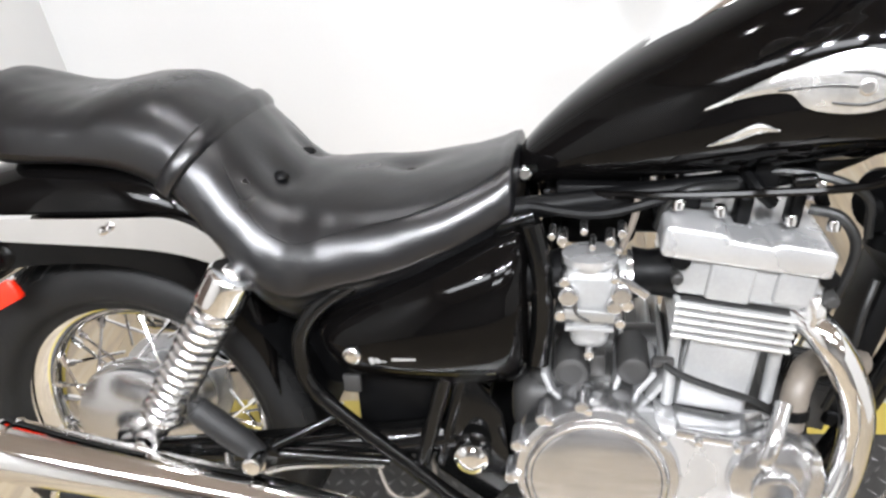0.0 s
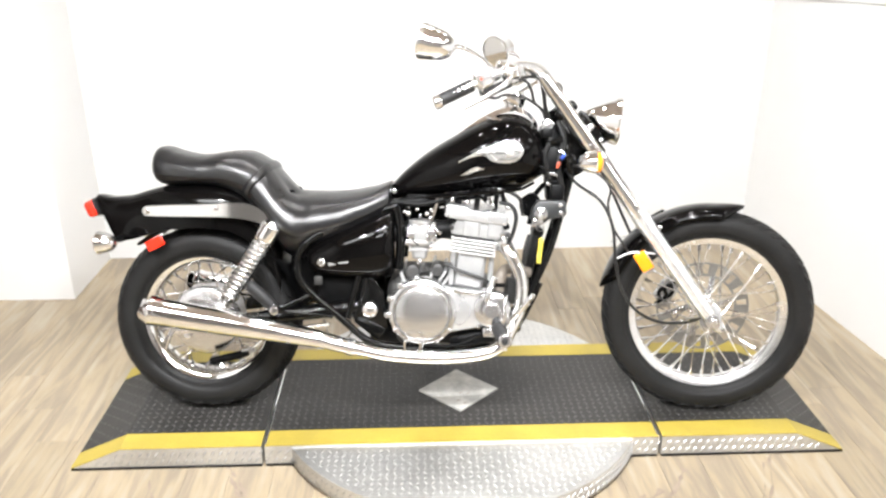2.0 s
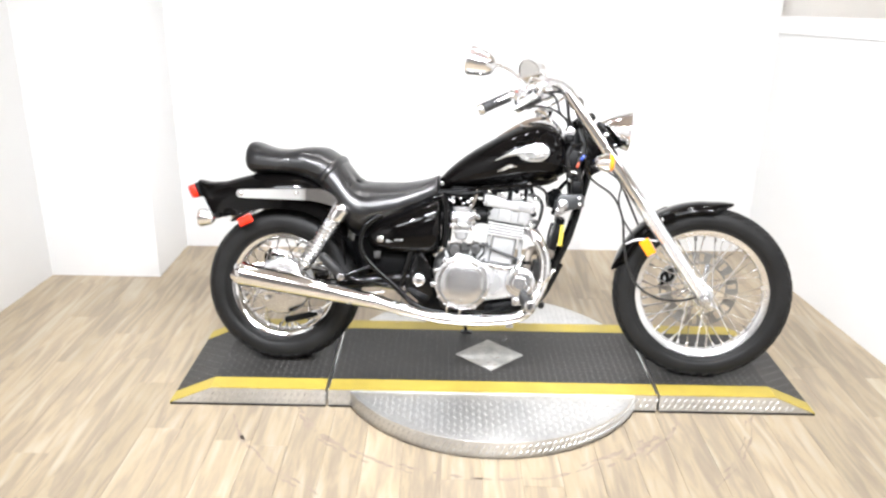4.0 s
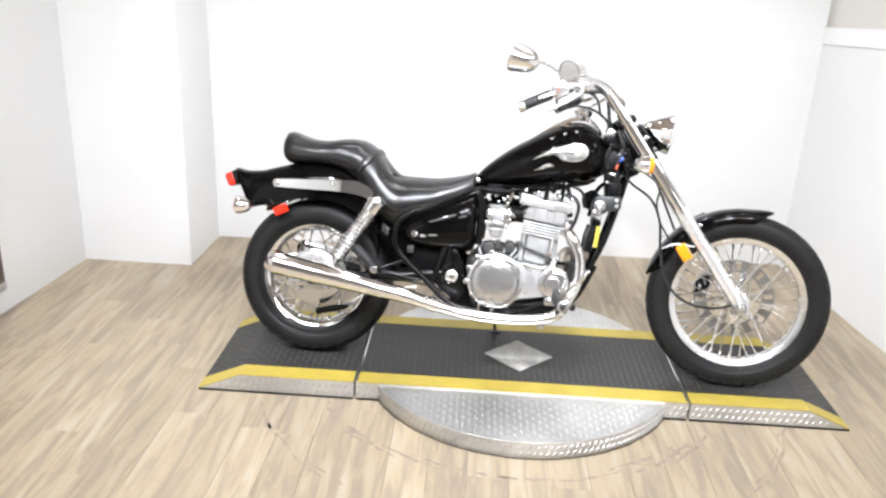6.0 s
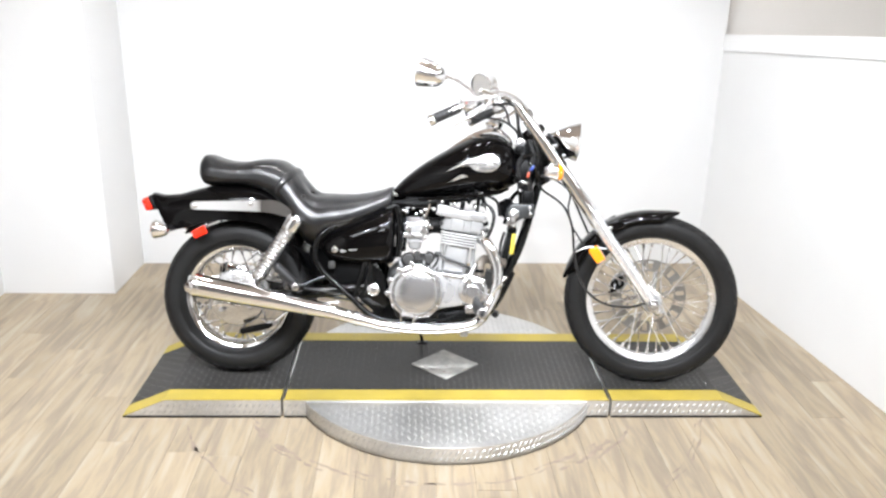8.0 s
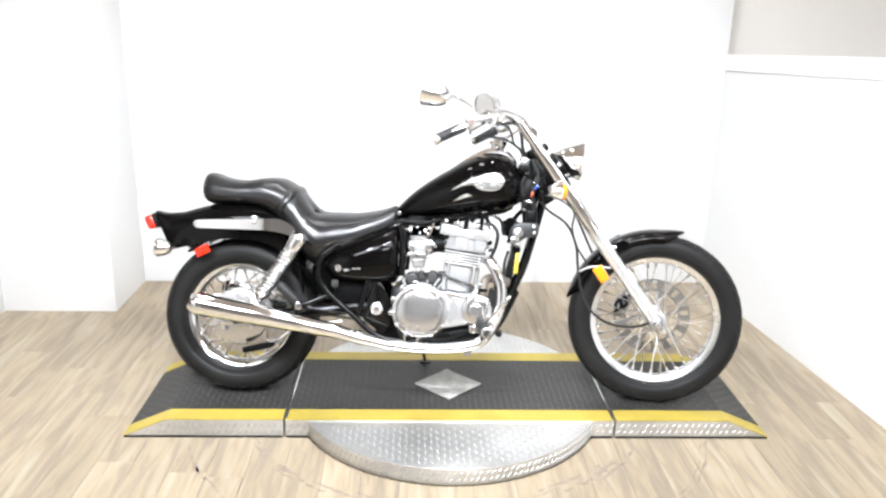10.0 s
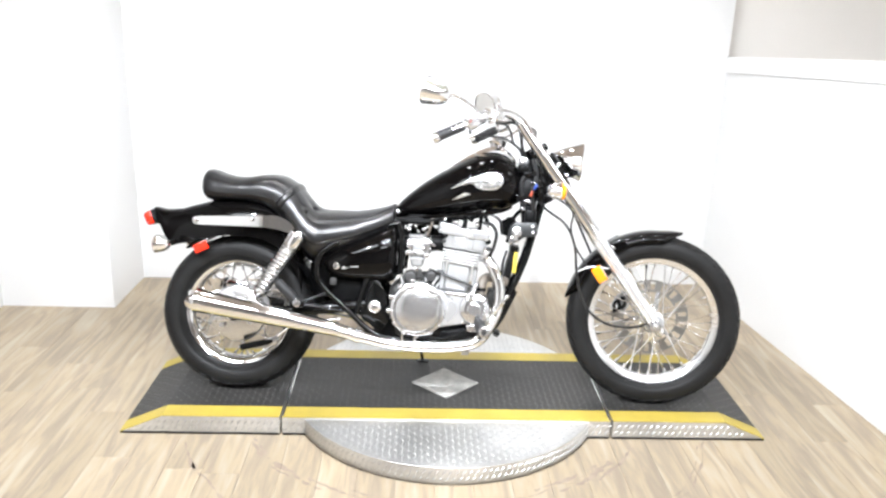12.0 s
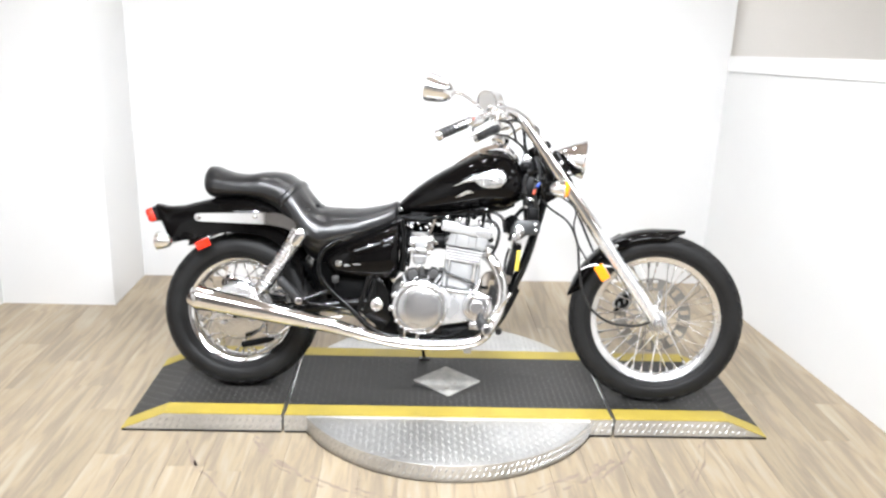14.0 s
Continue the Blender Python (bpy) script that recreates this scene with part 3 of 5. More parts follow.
def brake_disc(r0, r1, y, thick):
    bm = bmesh.new()
    n = 90
    radii = [r0, r0 + (r1 - r0) * 0.16, r0 + (r1 - r0) * 0.86, r1]
    v = [[bm.verts.new((r * math.cos(2 * math.pi * k / n), y, r * math.sin(2 * math.pi * k / n))) for k in range(n)] for r in radii]
    for i in range(3):
        for k in range(n):
            if i == 1 and k % 5 in (1, 2):
                continue
            j = (k + 1) % n
            bm.faces.new((v[i][k], v[i][j], v[i + 1][j], v[i + 1][k]))
    bmesh.ops.recalc_face_normals(bm, faces=bm.faces)
    bmesh.ops.solidify(bm, geom=bm.faces[:], thickness=thick)
    return bm


part("brake_disc", brake_disc(0.098, 0.143, 0.058, 0.005), M_DISC, fw, "slotted steel brake disc", angle=20)
arms = [tube([(0.036 * math.cos(a), 0.052, 0.036 * math.sin(a)), (0.103 * math.cos(a + 0.25), 0.058, 0.103 * math.sin(a + 0.25))], 0.009, 6) for a in np.linspace(0, 2 * math.pi, 6, endpoint=False)]
part("disc_carrier", merge(*arms), M_ALU, fw)
part("speedometer_drive", disc_y(0, -0.062, 0, 0.034, 0.022, 0.004), M_CAST, fw, "grey speedometer drive")

rhub = lathe([(0, -0.085), (0.02, -0.085), (0.026, -0.078), (0.075, -0.074), (0.102, -0.064), (0.108, -0.052), (0.108, -0.034), (0.098, -0.03), (0.06, -0.02), (0.05, 0.03), (0.075, 0.04), (0.075, 0.05), (0, 0.06)], 48)
rw = part("rear_wheel", rhub, M_ALU, bike, "wire-spoked rear wheel with polished drum", pose(RX, 0, RZ))
part("tyre", tyre_mesh(RR - 0.002, RRIM, 0.072, 0.30), M_RUBBER, rw, "black rubber tyre", angle=60)
tagged(part("tread", tread_blocks(RR, RRIM, 0.072, 0.30, 34, 0.16, 0.072), M_RUBBER, rw, angle=20), kind="stuff")
part("rim", rim_mesh(RRIM, 0.040), M_CHROME, rw, "chrome rim")
spokes(rw, 36, 0.100, 0.040, RRIM - 0.024, 0.42, 0.0024)
parts("brake_plate_boss", (disc_y(0, -0.088, 0, 0.024, 0.016), disc_y(0.055, -0.078, -0.03, 0.010, 0.02), disc_y(-0.05, -0.078, -0.045, 0.011, 0.016)), M_CHROME_WORN, rw)
part("axle_nut", disc_y(0, -0.105, 0, 0.014, 0.022, 0.004, 6), M_CHROME, rw)
part("sprocket", lathe([(0.05, 0.056), (0.095, 0.056), (0.095, 0.062), (0.05, 0.062)], 40, None, True), M_GREY_METAL, rw)

# ---- front fork, fender, lamps ----
FORK = Vector((-math.sin(radians(36.2)), 0, math.cos(radians(36.2))))


def on_fork(s, d, off=0.0):
    """A point d metres up the fork leg on side s, off metres ahead of it."""
    return Vector((FX, s * 0.094, FZ)) + FORK * d + Vector((FORK.z, 0, -FORK.x)) * off


for s in (-1, 1):
    b, c = on_fork(s, 0.40), on_fork(s, 0.885)
    slider = tube([tuple(on_fork(s, d)) for d in (-0.045, -0.03, 0.0, 0.10, 0.33, 0.385, 0.392)], [0.010, 0.018, 0.0215, 0.0235, 0.0245, 0.0255, 0.0225], 20, 40)
    front("fork_slider", slider, M_SLIDER, "polished aluminium fork slider")
    front("fork_tube", tube([tuple(b), tuple(c)], 0.0208, 18), M_CHROME, "chrome fork tube")
    front("fork_cover", tube([tuple(on_fork(s, d, 0.0)) for d in (0.405, 0.41, 0.50, 0.598, 0.603)], [0.0215, 0.0240, 0.0240, 0.0240, 0.0215], 24, 24), M_CHROME, "chrome fork cover")
    front("dust_seal", tube([tuple(on_fork(s, 0.385)), tuple(on_fork(s, 0.405))], 0.0255, 18), M_CHROME_WORN)
    front("axle_clamp", disc_y(FX, s * 0.094, FZ, 0.024, 0.052, 0.005), M_ALU)
    front("axle_cap", disc_y(FX, s * 0.118, FZ, 0.012, 0.02, 0.003, 6), M_CHROME_WORN)
front("lower_clamp", moved(box(0.056, 0.165, 0.040, None, 0.012, 3), Matrix.Translation(on_fork(0, 0.615)) @ pose(0, 0, 0, 0, -36.2, 0)), M_FRAME)
front("upper_clamp", moved(box(0.07, 0.165, 0.030, None, 0.010, 3), Matrix.Translation(on_fork(0, 0.765)) @ pose(0, 0, 0, 0, -36.2, 0)), M_FRAME)
front("steering_stem", tube([tuple(on_fork(0, 0.6, -0.045)), tuple(on_fork(0, 0.79, -0.045))], 0.024, 16), M_FRAME)


def fender_ring(cx, cz, r, half, a, depth):
    """A fender's cross-section at angle a, outside then inside."""
    out = []
    for k, u in enumerate(np.linspace(-1, 1, 15)):
        y = half * math.sin(u * math.pi / 2)
        rr = r - depth * (1 - math.cos(u * math.pi / 2)) ** 1.2
        out.append((rr, y))
    full = out + [(rr - 0.004, y * 0.965) for rr, y in out[::-1]]
    return [(cx + rr * math.cos(a), y, cz + rr * math.sin(a)) for rr, y in full]


angs = np.linspace(radians(75), radians(168), 56)
rings = []
for k, a in enumerate(angs):
    u = k / 55
    tip = min(1, 0.12 + 9 * (1 - u), (0.08 + 7.5 * u) ** 0.8)
    half = 0.066 * min(1, 0.62 + 3.0 * (1 - u)) * tip
    r = FR + 0.019 + 0.003 * math.sin(u * math.pi) + 0.010 * max(0, 0.14 - u) / 0.14
    rings.append(fender_ring(FX, FZ, r, half, a, 0.034 * tip))
ff = front("front_fender", loft(rings), M_PAINT, "glossy black front fender", 50)
for s in (-1, 1):
    part("fender_stay", slab([(1.452, 0.585), (1.475, 0.605), (1.44, 0.625), (1.36, 0.575), (1.365, 0.55)], s * 0.062, s * 0.070, 0.002), M_PAINT, ff, "black fender stay")
    part("fender_bolt", disc_y(1.415, s * 0.073, 0.592, 0.007, 0.006), M_CHROME, ff)
    # reflector on its bracket behind the fork leg
    c = Vector((1.366, s * 0.125, 0.499))
    front("side_reflector", moved(box(0.036, 0.016, 0.060, None, 0.004, 3), Matrix.Translation(c) @ pose(0, 0, 0, 0, -34, 0)), M_AMBER, "amber side reflector")
    front("reflector_bracket", merge(tube([(1.29, s * 0.116, 0.505), (1.335, s * 0.116, 0.524), (1.40, s * 0.112, 0.52)], 0.0028, 8), moved(box(0.03, 0.004, 0.05, None, 0.001, 1), Matrix.Translation(c + Vector((0.004, -s * 0.011, 0.004))) @ pose(0, 0, 0, 0, -34, 0))), M_GREY_METAL)

# headlamp: chrome shell, rim and lens, looking ahead and a little down
HL = Matrix.Translation((1.274, 0, 0.900)) @ pose(0, 0, 0, 0, 5, 0) @ pose(0, 0, 0, 0, 0, 90)
shell = [(0.0, 0.106), (0.012, 0.105), (0.022, 0.099), (0.032, 0.086), (0.045, 0.062), (0.057, 0.037), (0.067, 0.012), (0.070, 0.0), (0.0725, -0.004), (0.0735, -0.010), (0.071, -0.014), (0.066, -0.015)]
lamp = front("headlight", moved(lathe(shell, 48), HL), M_CHROME, "round chrome headlight")
part("headlight_lens", moved(lathe([(0.068, -0.012), (0.056, -0.018), (0.036, -0.023), (0.016, -0.026), (0.0, -0.0265)], 48), HL), M_GLASS, lamp, "clear glass lens")
peak = []
for a in np.linspace(radians(12), radians(168), 32):
    d = 0.002 + 0.008 * math.sin(a) ** 4
    peak.append([((r * math.cos(a)), y, r * math.sin(a)) for r, y in ((0.0735, 0.002), (0.0765 + 0.35 * d, -0.008 - d), (0.074 + 0.35 * d, -0.0085 - d), (0.0715, 0.0))])
part("headlight_visor", moved(loft(peak), HL), M_CHROME, lamp, "chrome peaked visor")
part("rim_screw", moved(disc_y(0, 0, 0, 0.004, 0.005, 0.001, 10), Matrix.Translation((1.268, -0.071, 0.876))), M_CHROME, lamp)
for s in (-1, 1):
    ear = front("headlight_bracket", slab([(1.170, 0.930), (1.185, 0.929), (1.206, 0.898), (1.222, 0.874), (1.246, 0.846), (1.242, 0.838), (1.213, 0.842), (1.192, 0.866), (1.176, 0.893)], s * 0.060, s * 0.069, 0.003), M_FRAME, "black headlight bracket")
    parts("bracket_bolt", (disc_y(1.200, s * 0.072, 0.885, 0.008, 0.010), disc_y(1.232, s * 0.072, 0.850, 0.006, 0.008)), M_CHROME_WORN, ear, "chrome bolt")
    part("bracket_foot", tube([(1.180, s * 0.064, 0.915), (1.150, s * 0.080, 0.905)], 0.010, 10), M_FRAME, ear)


def signal(c, nose, bulge):
    """A bullet turn signal, its shell and its lens; nose is +1 when the lens looks ahead, bulge how far the lens stands out."""
    m = Matrix.Translation(c) @ pose(0, 0, 0, 0, 0, 90 * nose)
    body = [(0.0, 0.046), (0.012, 0.044), (0.021, 0.035), (0.028, 0.019), (0.032, 0.0), (0.0335, -0.006), (0.031, -0.009)]
    return moved(lathe(body, 28), m), moved(lathe([(0.0305, -0.006), (0.030, -0.006 - 0.38 * bulge), (0.024, -0.006 - 0.76 * bulge), (0.012, -0.006 - 0.95 * bulge), (0.0, -0.006 - bulge)], 28), m)


for s in (-1, 1):
    c = (1.205, s * 0.195, 0.797)
    b, l = signal(c, 1, 0.021)
    sg = front("front_turn_signal", b, M_CHROME, "chrome bullet turn signal")
    part("lens", l, M_AMBER, sg, "amber lens")
    front("signal_stalk", tube([(1.215, s * 0.10, 0.80), (1.20, s * 0.19, 0.797)], 0.011, 10), M_CHROME)

# handlebar, grips, levers, mirrors
for s in (-1, 1):
    # the bar's left end stands a little further ahead than its right one
    ahead = 0.0 if s < 0 else 0.078
    bar = tube([(x + ahead * min(1, max(0, (y - 0.045) / 0.26)), s * y, z) for x, y, z in ((1.098, 0.045, 0.985), (1.066, 0.060, 1.024), (1.026, 0.105, 1.056), (0.985, 0.18, 1.064), (0.945, 0.255, 1.046), (0.90, 0.297, 1.026), (0.80, 0.333, 0.979))], [0.021, 0.0205, 0.019, 0.015, 0.0125, 0.0115, 0.011], 16, 48)
    front("handlebar", bar, M_CHROME_WORN, "chrome pull-back handlebar")
    g0, g1 = Vector((0.870 + ahead, s * 0.303, 1.011)), Vector((0.785 + ahead, s * 0.334, 0.970))
    ribs = []
    for k in range(15):
        u0 = k / 14
        ribs.append(tuple(g0.lerp(g1, u0)))
    gr = front("grip", tube(ribs, [0.0175 if k % 2 else 0.0163 for k in range(15)], 18, 57), M_GRIP, "black ribbed rubber grip")
    d = (g1 - g0).normalized()
    part("bar_end", tube([tuple(g1 - d * 0.002), tuple(g1 + d * 0.004), tuple(g1 + d * 0.016), tuple(g1 + d * 0.019)], [0.019, 0.020, 0.019, 0.012], 18, 16), M_CHROME, gr, "chrome bar end")
    sw = front("switch_housing", moved(box(0.052, 0.050, 0.054, None, 0.013, 4), Matrix.Translation((0.896 + ahead, s * 0.292, 1.029)) @ (g0 - g1).to_track_quat("X", "Z").to_matrix().to_4x4()), M_CHROME_WORN, "chrome switch housing")
    part("button", disc_y(0.893 + ahead, s * 0.318, 1.027, 0.005, 0.004), M_REDWIRE if s < 0 else M_PLASTIC, sw)
    front("lever_perch", moved(box(0.07, 0.05, 0.036, None, 0.010, 3), Matrix.Translation((0.965 + ahead * 0.8, s * 0.24, 1.052)) @ pose(0, 0, 0, 0, 18, 24 * s)), M_CHROME, "chrome fluid reservoir" if s < 0 else "chrome lever perch")
    front("lever", tube([(0.975 + ahead, s * 0.25, 1.037), (0.955 + ahead, s * 0.30, 1.012), (0.905 + ahead, s * 0.340, 0.980), (0.862 + ahead, s * 0.358, 0.958), (0.852 + ahead, s * 0.360, 0.954)], [0.008, 0.008, 0.006, 0.006, 0.0075], 10, 30), M_CHROME_WORN, "chrome hand lever")
    # mirror: an oval chrome shell on a bent stem
    mc = Vector((0.752, -0.365, 1.122)) if s < 0 else Vector((0.895, 0.365, 1.110))
    mm = Matrix.Translation(mc) @ pose(0, 0, 0, 0, 0, -10 if s < 0 else 52) @ pose(0, 0, 0, 0, 13 if s < 0 else -18, 0) @ pose(0, 0, 0, 0, 0, -90) @ Matrix.Diagonal((1.12, 0.82, 0.92, 1) if s < 0 else (1.05, 0.9, 1.12, 1))
    sh = [(0.0, 0.098), (0.014, 0.096), (0.028, 0.088), (0.040, 0.068), (0.047, 0.040), (0.050, 0.012), (0.052, 0.008), (0.052, -0.004), (0.048, -0.007)]
    mi = front("mirror", moved(lathe(sh, 32), mm), M_CHROME, "bullet-shaped chrome mirror")
    part("mirror_rim", moved(lathe([(0.052, 0.006), (0.0535, 0.002), (0.0535, -0.007), (0.0515, -0.008), (0.049, -0.006), (0.049, 0.004)], 32, None, True), mm), M_CHROME_WORN, mi, "mirror rim")
    part("mirror_glass", moved(lathe([(0.048, -0.004), (0.0, -0.005)], 32), mm), M_MIRROR, mi, "mirror glass")
    front("mirror_stem", tube([tuple(mc + Vector((0.06, 0, -0.012))), (0.850, -0.345, 1.106), (0.886, -0.31, 1.085), (0.92, -0.275, 1.052)] if s < 0 else [(0.942, 0.36, 1.112), (0.972, 0.335, 1.098), (0.985, 0.30, 1.078), (0.985, 0.275, 1.056)], [0.007, 0.006, 0.006, 0.007], 10, 24), M_CHROME, "chrome mirror stem")
part("speedometer", moved(lathe([(0.0, 0.04), (0.024, 0.037), (0.034, 0.022), (0.036, 0.0), (0.033, -0.004), (0.0, -0.004)], 32), Matrix.Translation((0.968, 0, 0.972)) @ pose(0, 0, 0, 0, -20, 0) @ pose(0, 0, 0, -90, 0, 0)), M_CHROME, bike, "chrome speedometer cup on the tank")
front("bar_clamp", merge(tube([(1.095, -0.07, 0.995), (1.095, 0.07, 0.995)], 0.022, 16)), M_CHROME)

# cables from the bar and down to the front hub
front("brake_hose", tube([(0.95, -0.18, 1.026), (0.99, -0.13, 1.029), (1.04, -0.09, 1.028), (1.075, -0.02, 0.99), (1.13, 0.05, 0.92), (1.25, 0.10, 0.74), (1.33, 0.11, 0.58), (1.40, 0.085, 0.43)], 0.0048, 8, 60), M_CABLE, "black brake hose")
front("speedometer_cable", tube([(1.13, -0.05, 0.76), (1.165, -0.09, 0.722), (1.235, -0.12, 0.675), (1.272, -0.125, 0.60), (1.285, -0.12, 0.50), (1.308, -0.115, 0.41), (1.352, -0.11, 0.345), (1.42, -0.10, 0.308), (1.50, -0.085, 0.302), (1.555, -0.07, 0.315)], 0.0045, 8, 80), M_CABLE, "black looping cable")
front("throttle_cable", tube([(0.937, -0.20, 1.03), (0.903, -0.225, 1.008), (0.884, -0.225, 0.995), (0.897, -0.20, 0.98), (0.925, -0.16, 0.972), (0.949, -0.12, 0.980), (1.0, -0.10, 0.974), (1.037, -0.09, 0.953), (1.06, -0.08, 0.93), (1.08, -0.06, 0.88)], 0.0042, 8, 60), M_CABLE, "black throttle cable")
front("clutch_cable", tube([(0.945, -0.17, 1.03), (0.985, -0.125, 1.027), (1.012, -0.12, 1.016), (1.026, -0.12, 0.99), (1.035, -0.105, 0.958), (1.062, -0.085, 0.93), (1.085, -0.06, 0.86)], 0.0045, 8, 60), M_CABLE, "black clutch cable")
front("wiring_loom", tube([(1.0, -0.09, 1.057), (1.030, -0.085, 1.042), (1.050, -0.08, 1.018), (1.061, -0.08, 0.98), (1.066, -0.075, 0.944), (1.085, -0.055, 0.89)], 0.0062, 8, 40), M_CABLE, "black wiring loom")
front("vent_tube", tube([(1.13, -0.06, 0.775), (1.20, -0.105, 0.765), (1.258, -0.12, 0.722), (1.256, -0.122, 0.662), (1.272, -0.122, 0.601), (1.30, -0.118, 0.556), (1.33, -0.09, 0.51)], 0.0035, 8, 60), M_CABLE, "thin black looping cable")
caliper = front("caliper", merge(moved(box(0.055, 0.05, 0.07, None, 0.012, 3), pose(1.468, 0.078, 0.355, 0, 30, 0)), disc_y(1.456, 0.048, 0.342, 0.014, 0.02), disc_y(1.478, 0.048, 0.368, 0.014, 0.02)), M_SATIN, "silver brake caliper")
for k in range(3):
    part("caliper_hose", tube([(1.432 + 0.018 * k, 0.040, 0.322 + 0.012 * k), (1.446 + 0.018 * k, 0.036, 0.340 + 0.012 * k), (1.440 + 0.018 * k, 0.036, 0.362 + 0.012 * k), (1.456 + 0.018 * k, 0.040, 0.378 + 0.012 * k)], 0.0062, 8, 18), M_PLASTIC, caliper, "black curled hose")

# ---- tank ----
TANK = spline([(0.598, 0.676, 0.700, 0.020), (0.615, 0.676, 0.730, 0.040), (0.66, 0.680, 0.775, 0.066), (0.72, 0.686, 0.822, 0.092), (0.80, 0.695, 0.872, 0.118), (0.88, 0.705, 0.915, 0.136), (0.95, 0.712, 0.935, 0.143), (1.00, 0.720, 0.928, 0.139), (1.035, 0.738, 0.903, 0.122), (1.055, 0.765, 0.868, 0.095), (1.062, 0.80, 0.83, 0.05)], 60)
TN = 2.35


def tank_at(x):
    return [float(np.interp(x, TANK[:, 0], TANK[:, k])) for k in (1, 2, 3)]


def tank_ring(row, seg=40):
    x, zb, zt, w = row
    zc, out = zb + 0.46 * (zt - zb), []
    for a in np.linspace(0, 2 * math.pi, seg, endpoint=False):
        c, s = math.cos(a), math.sin(a)
        h = (zt - zc) if s > 0 else (zc - zb)
        out.append((x, w * math.copysign(abs(c) ** (2 / TN), c), zc + h * math.copysign(abs(s) ** (2 / TN), s)))
    return out


def tank_side(x, z, off, s=-1):
    zb, zt, w = tank_at(x)
    zc = zb + 0.46 * (zt - zb)
    h = (zt - zc) if z > zc else (zc - zb)
    q = min(0.98, abs(z - zc) / h)
    return (x, s * (w * (1 - q ** TN) ** (1 / TN) + off), z + off * (0.5 if z > zc else 0))


tank = part("fuel_tank", loft([tank_ring(r) for r in TANK]), M_PAINT, bike, "glossy black teardrop fuel tank", Matrix.Translation((-0.003, 0, -0.013)), 60)


def flame(lower, upper, s):
    """A badge laid on the tank's side between two curves."""
    bm = bmesh.new()
    n, k = 26, 5
    lo, up = spline(lower, n), spline(upper, n)
    grid = []
    for i in range(n):
        col = []
        for j in range(k):
            u = j / (k - 1)
            x = lo[i][0] * (1 - u) + up[i][0] * u
            z = lo[i][1] * (1 - u) + up[i][1] * u
            edge = min(i, n - 1 - i, 2 * j, 2 * (k - 1 - j)) / 2
            col.append(bm.verts.new(tank_side(x, z, 0.0005 + 0.0022 * min(1, edge), s)))
        grid.append(col)
    for a, b in zip(grid, grid[1:]):
        for j in range(k - 1):
            bm.faces.new((a[j], a[j + 1], b[j + 1], b[j]))
    bmesh.ops.recalc_face_normals(bm, faces=bm.faces)
    return bm


for s in (-1, 1):
    part("flame_badge", flame([(0.808, 0.791), (0.848, 0.807), (0.885, 0.812), (0.905, 0.797), (0.945, 0.792), (0.978, 0.799), (0.994, 0.818)], [(0.810, 0.794), (0.862, 0.824), (0.905, 0.843), (0.947, 0.854), (0.975, 0.850), (0.990, 0.840), (0.996, 0.828)], s), M_BADGE, tank, "silver flame-shaped tank badge")
    part("flame_streak", flame([(0.814, 0.752), (0.838, 0.758), (0.862, 0.769), (0.882, 0.772)], [(0.815, 0.754), (0.836, 0.767), (0.860, 0.780), (0.883, 0.774)], s), M_BADGE, tank, "silver flame-shaped streak")
    for lo, hi in (([(0.875, 0.813), (0.92, 0.818), (0.955, 0.816)], [(0.875, 0.8145), (0.92, 0.821), (0.955, 0.819)]), ([(0.93, 0.832), (0.96, 0.829), (0.985, 0.818)], [(0.93, 0.8345), (0.962, 0.832), (0.988, 0.820)]), ([(0.925, 0.802), (0.955, 0.800), (0.98, 0.808)], [(0.925, 0.8045), (0.955, 0.803), (0.978, 0.811)])):
        part("badge_line", moved(flame(lo, hi, s), Matrix.Translation((0, s * 0.0016, 0.0004))), M_DARK_AND_SHADE, tank, "engraved line in the badge")
    part("badge_stud", moved(disc_y(0, 0, 0, 0.009, 0.006), Matrix.Translation(tank_side(0.955, 0.818, 0.002, s))), M_CHROME_WORN, tank)
part("filler_cap", moved(lathe([(0.0, 0.022), (0.016, 0.022), (0.028, 0.018), (0.034, 0.010), (0.036, 0.0), (0.0, 0.0)], 32), Matrix.Translation((0.925, -0.052, 0.924)) @ pose(0, 0, 0, 14, 0, 0) @ pose(0, 0, 0, 90, 0, 0) @ Matrix.Diagonal((1, -1, 1, 1))), M_CHROME, tank, "chrome filler cap")
console = spline([(0.72, 0.808), (0.78, 0.850), (0.86, 0.906), (0.92, 0.938), (0.98, 0.948), (1.025, 0.925), (1.045, 0.895)], 30)
part("tank_console", loft([[(x, y, z + 0.003 + h) for y, h in ((-0.042, -0.012), (-0.036, 0.002), (-0.018, 0.009), (0.018, 0.009), (0.036, 0.002), (0.042, -0.012))] for x, z in console]), M_CHROME, tank, "chrome console along the tank top")
part("tank_seam", tube([(0.64, -0.052, 0.678), (0.75, -0.092, 0.688), (0.88, -0.126, 0.704), (0.98, -0.128, 0.714), (1.03, -0.10, 0.733)], 0.005, 8, 40), M_PAINT, tank)
part("tank_bolt", disc_y(0.615, -0.048, 0.70, 0.009, 0.014), M_CHROME, tank)

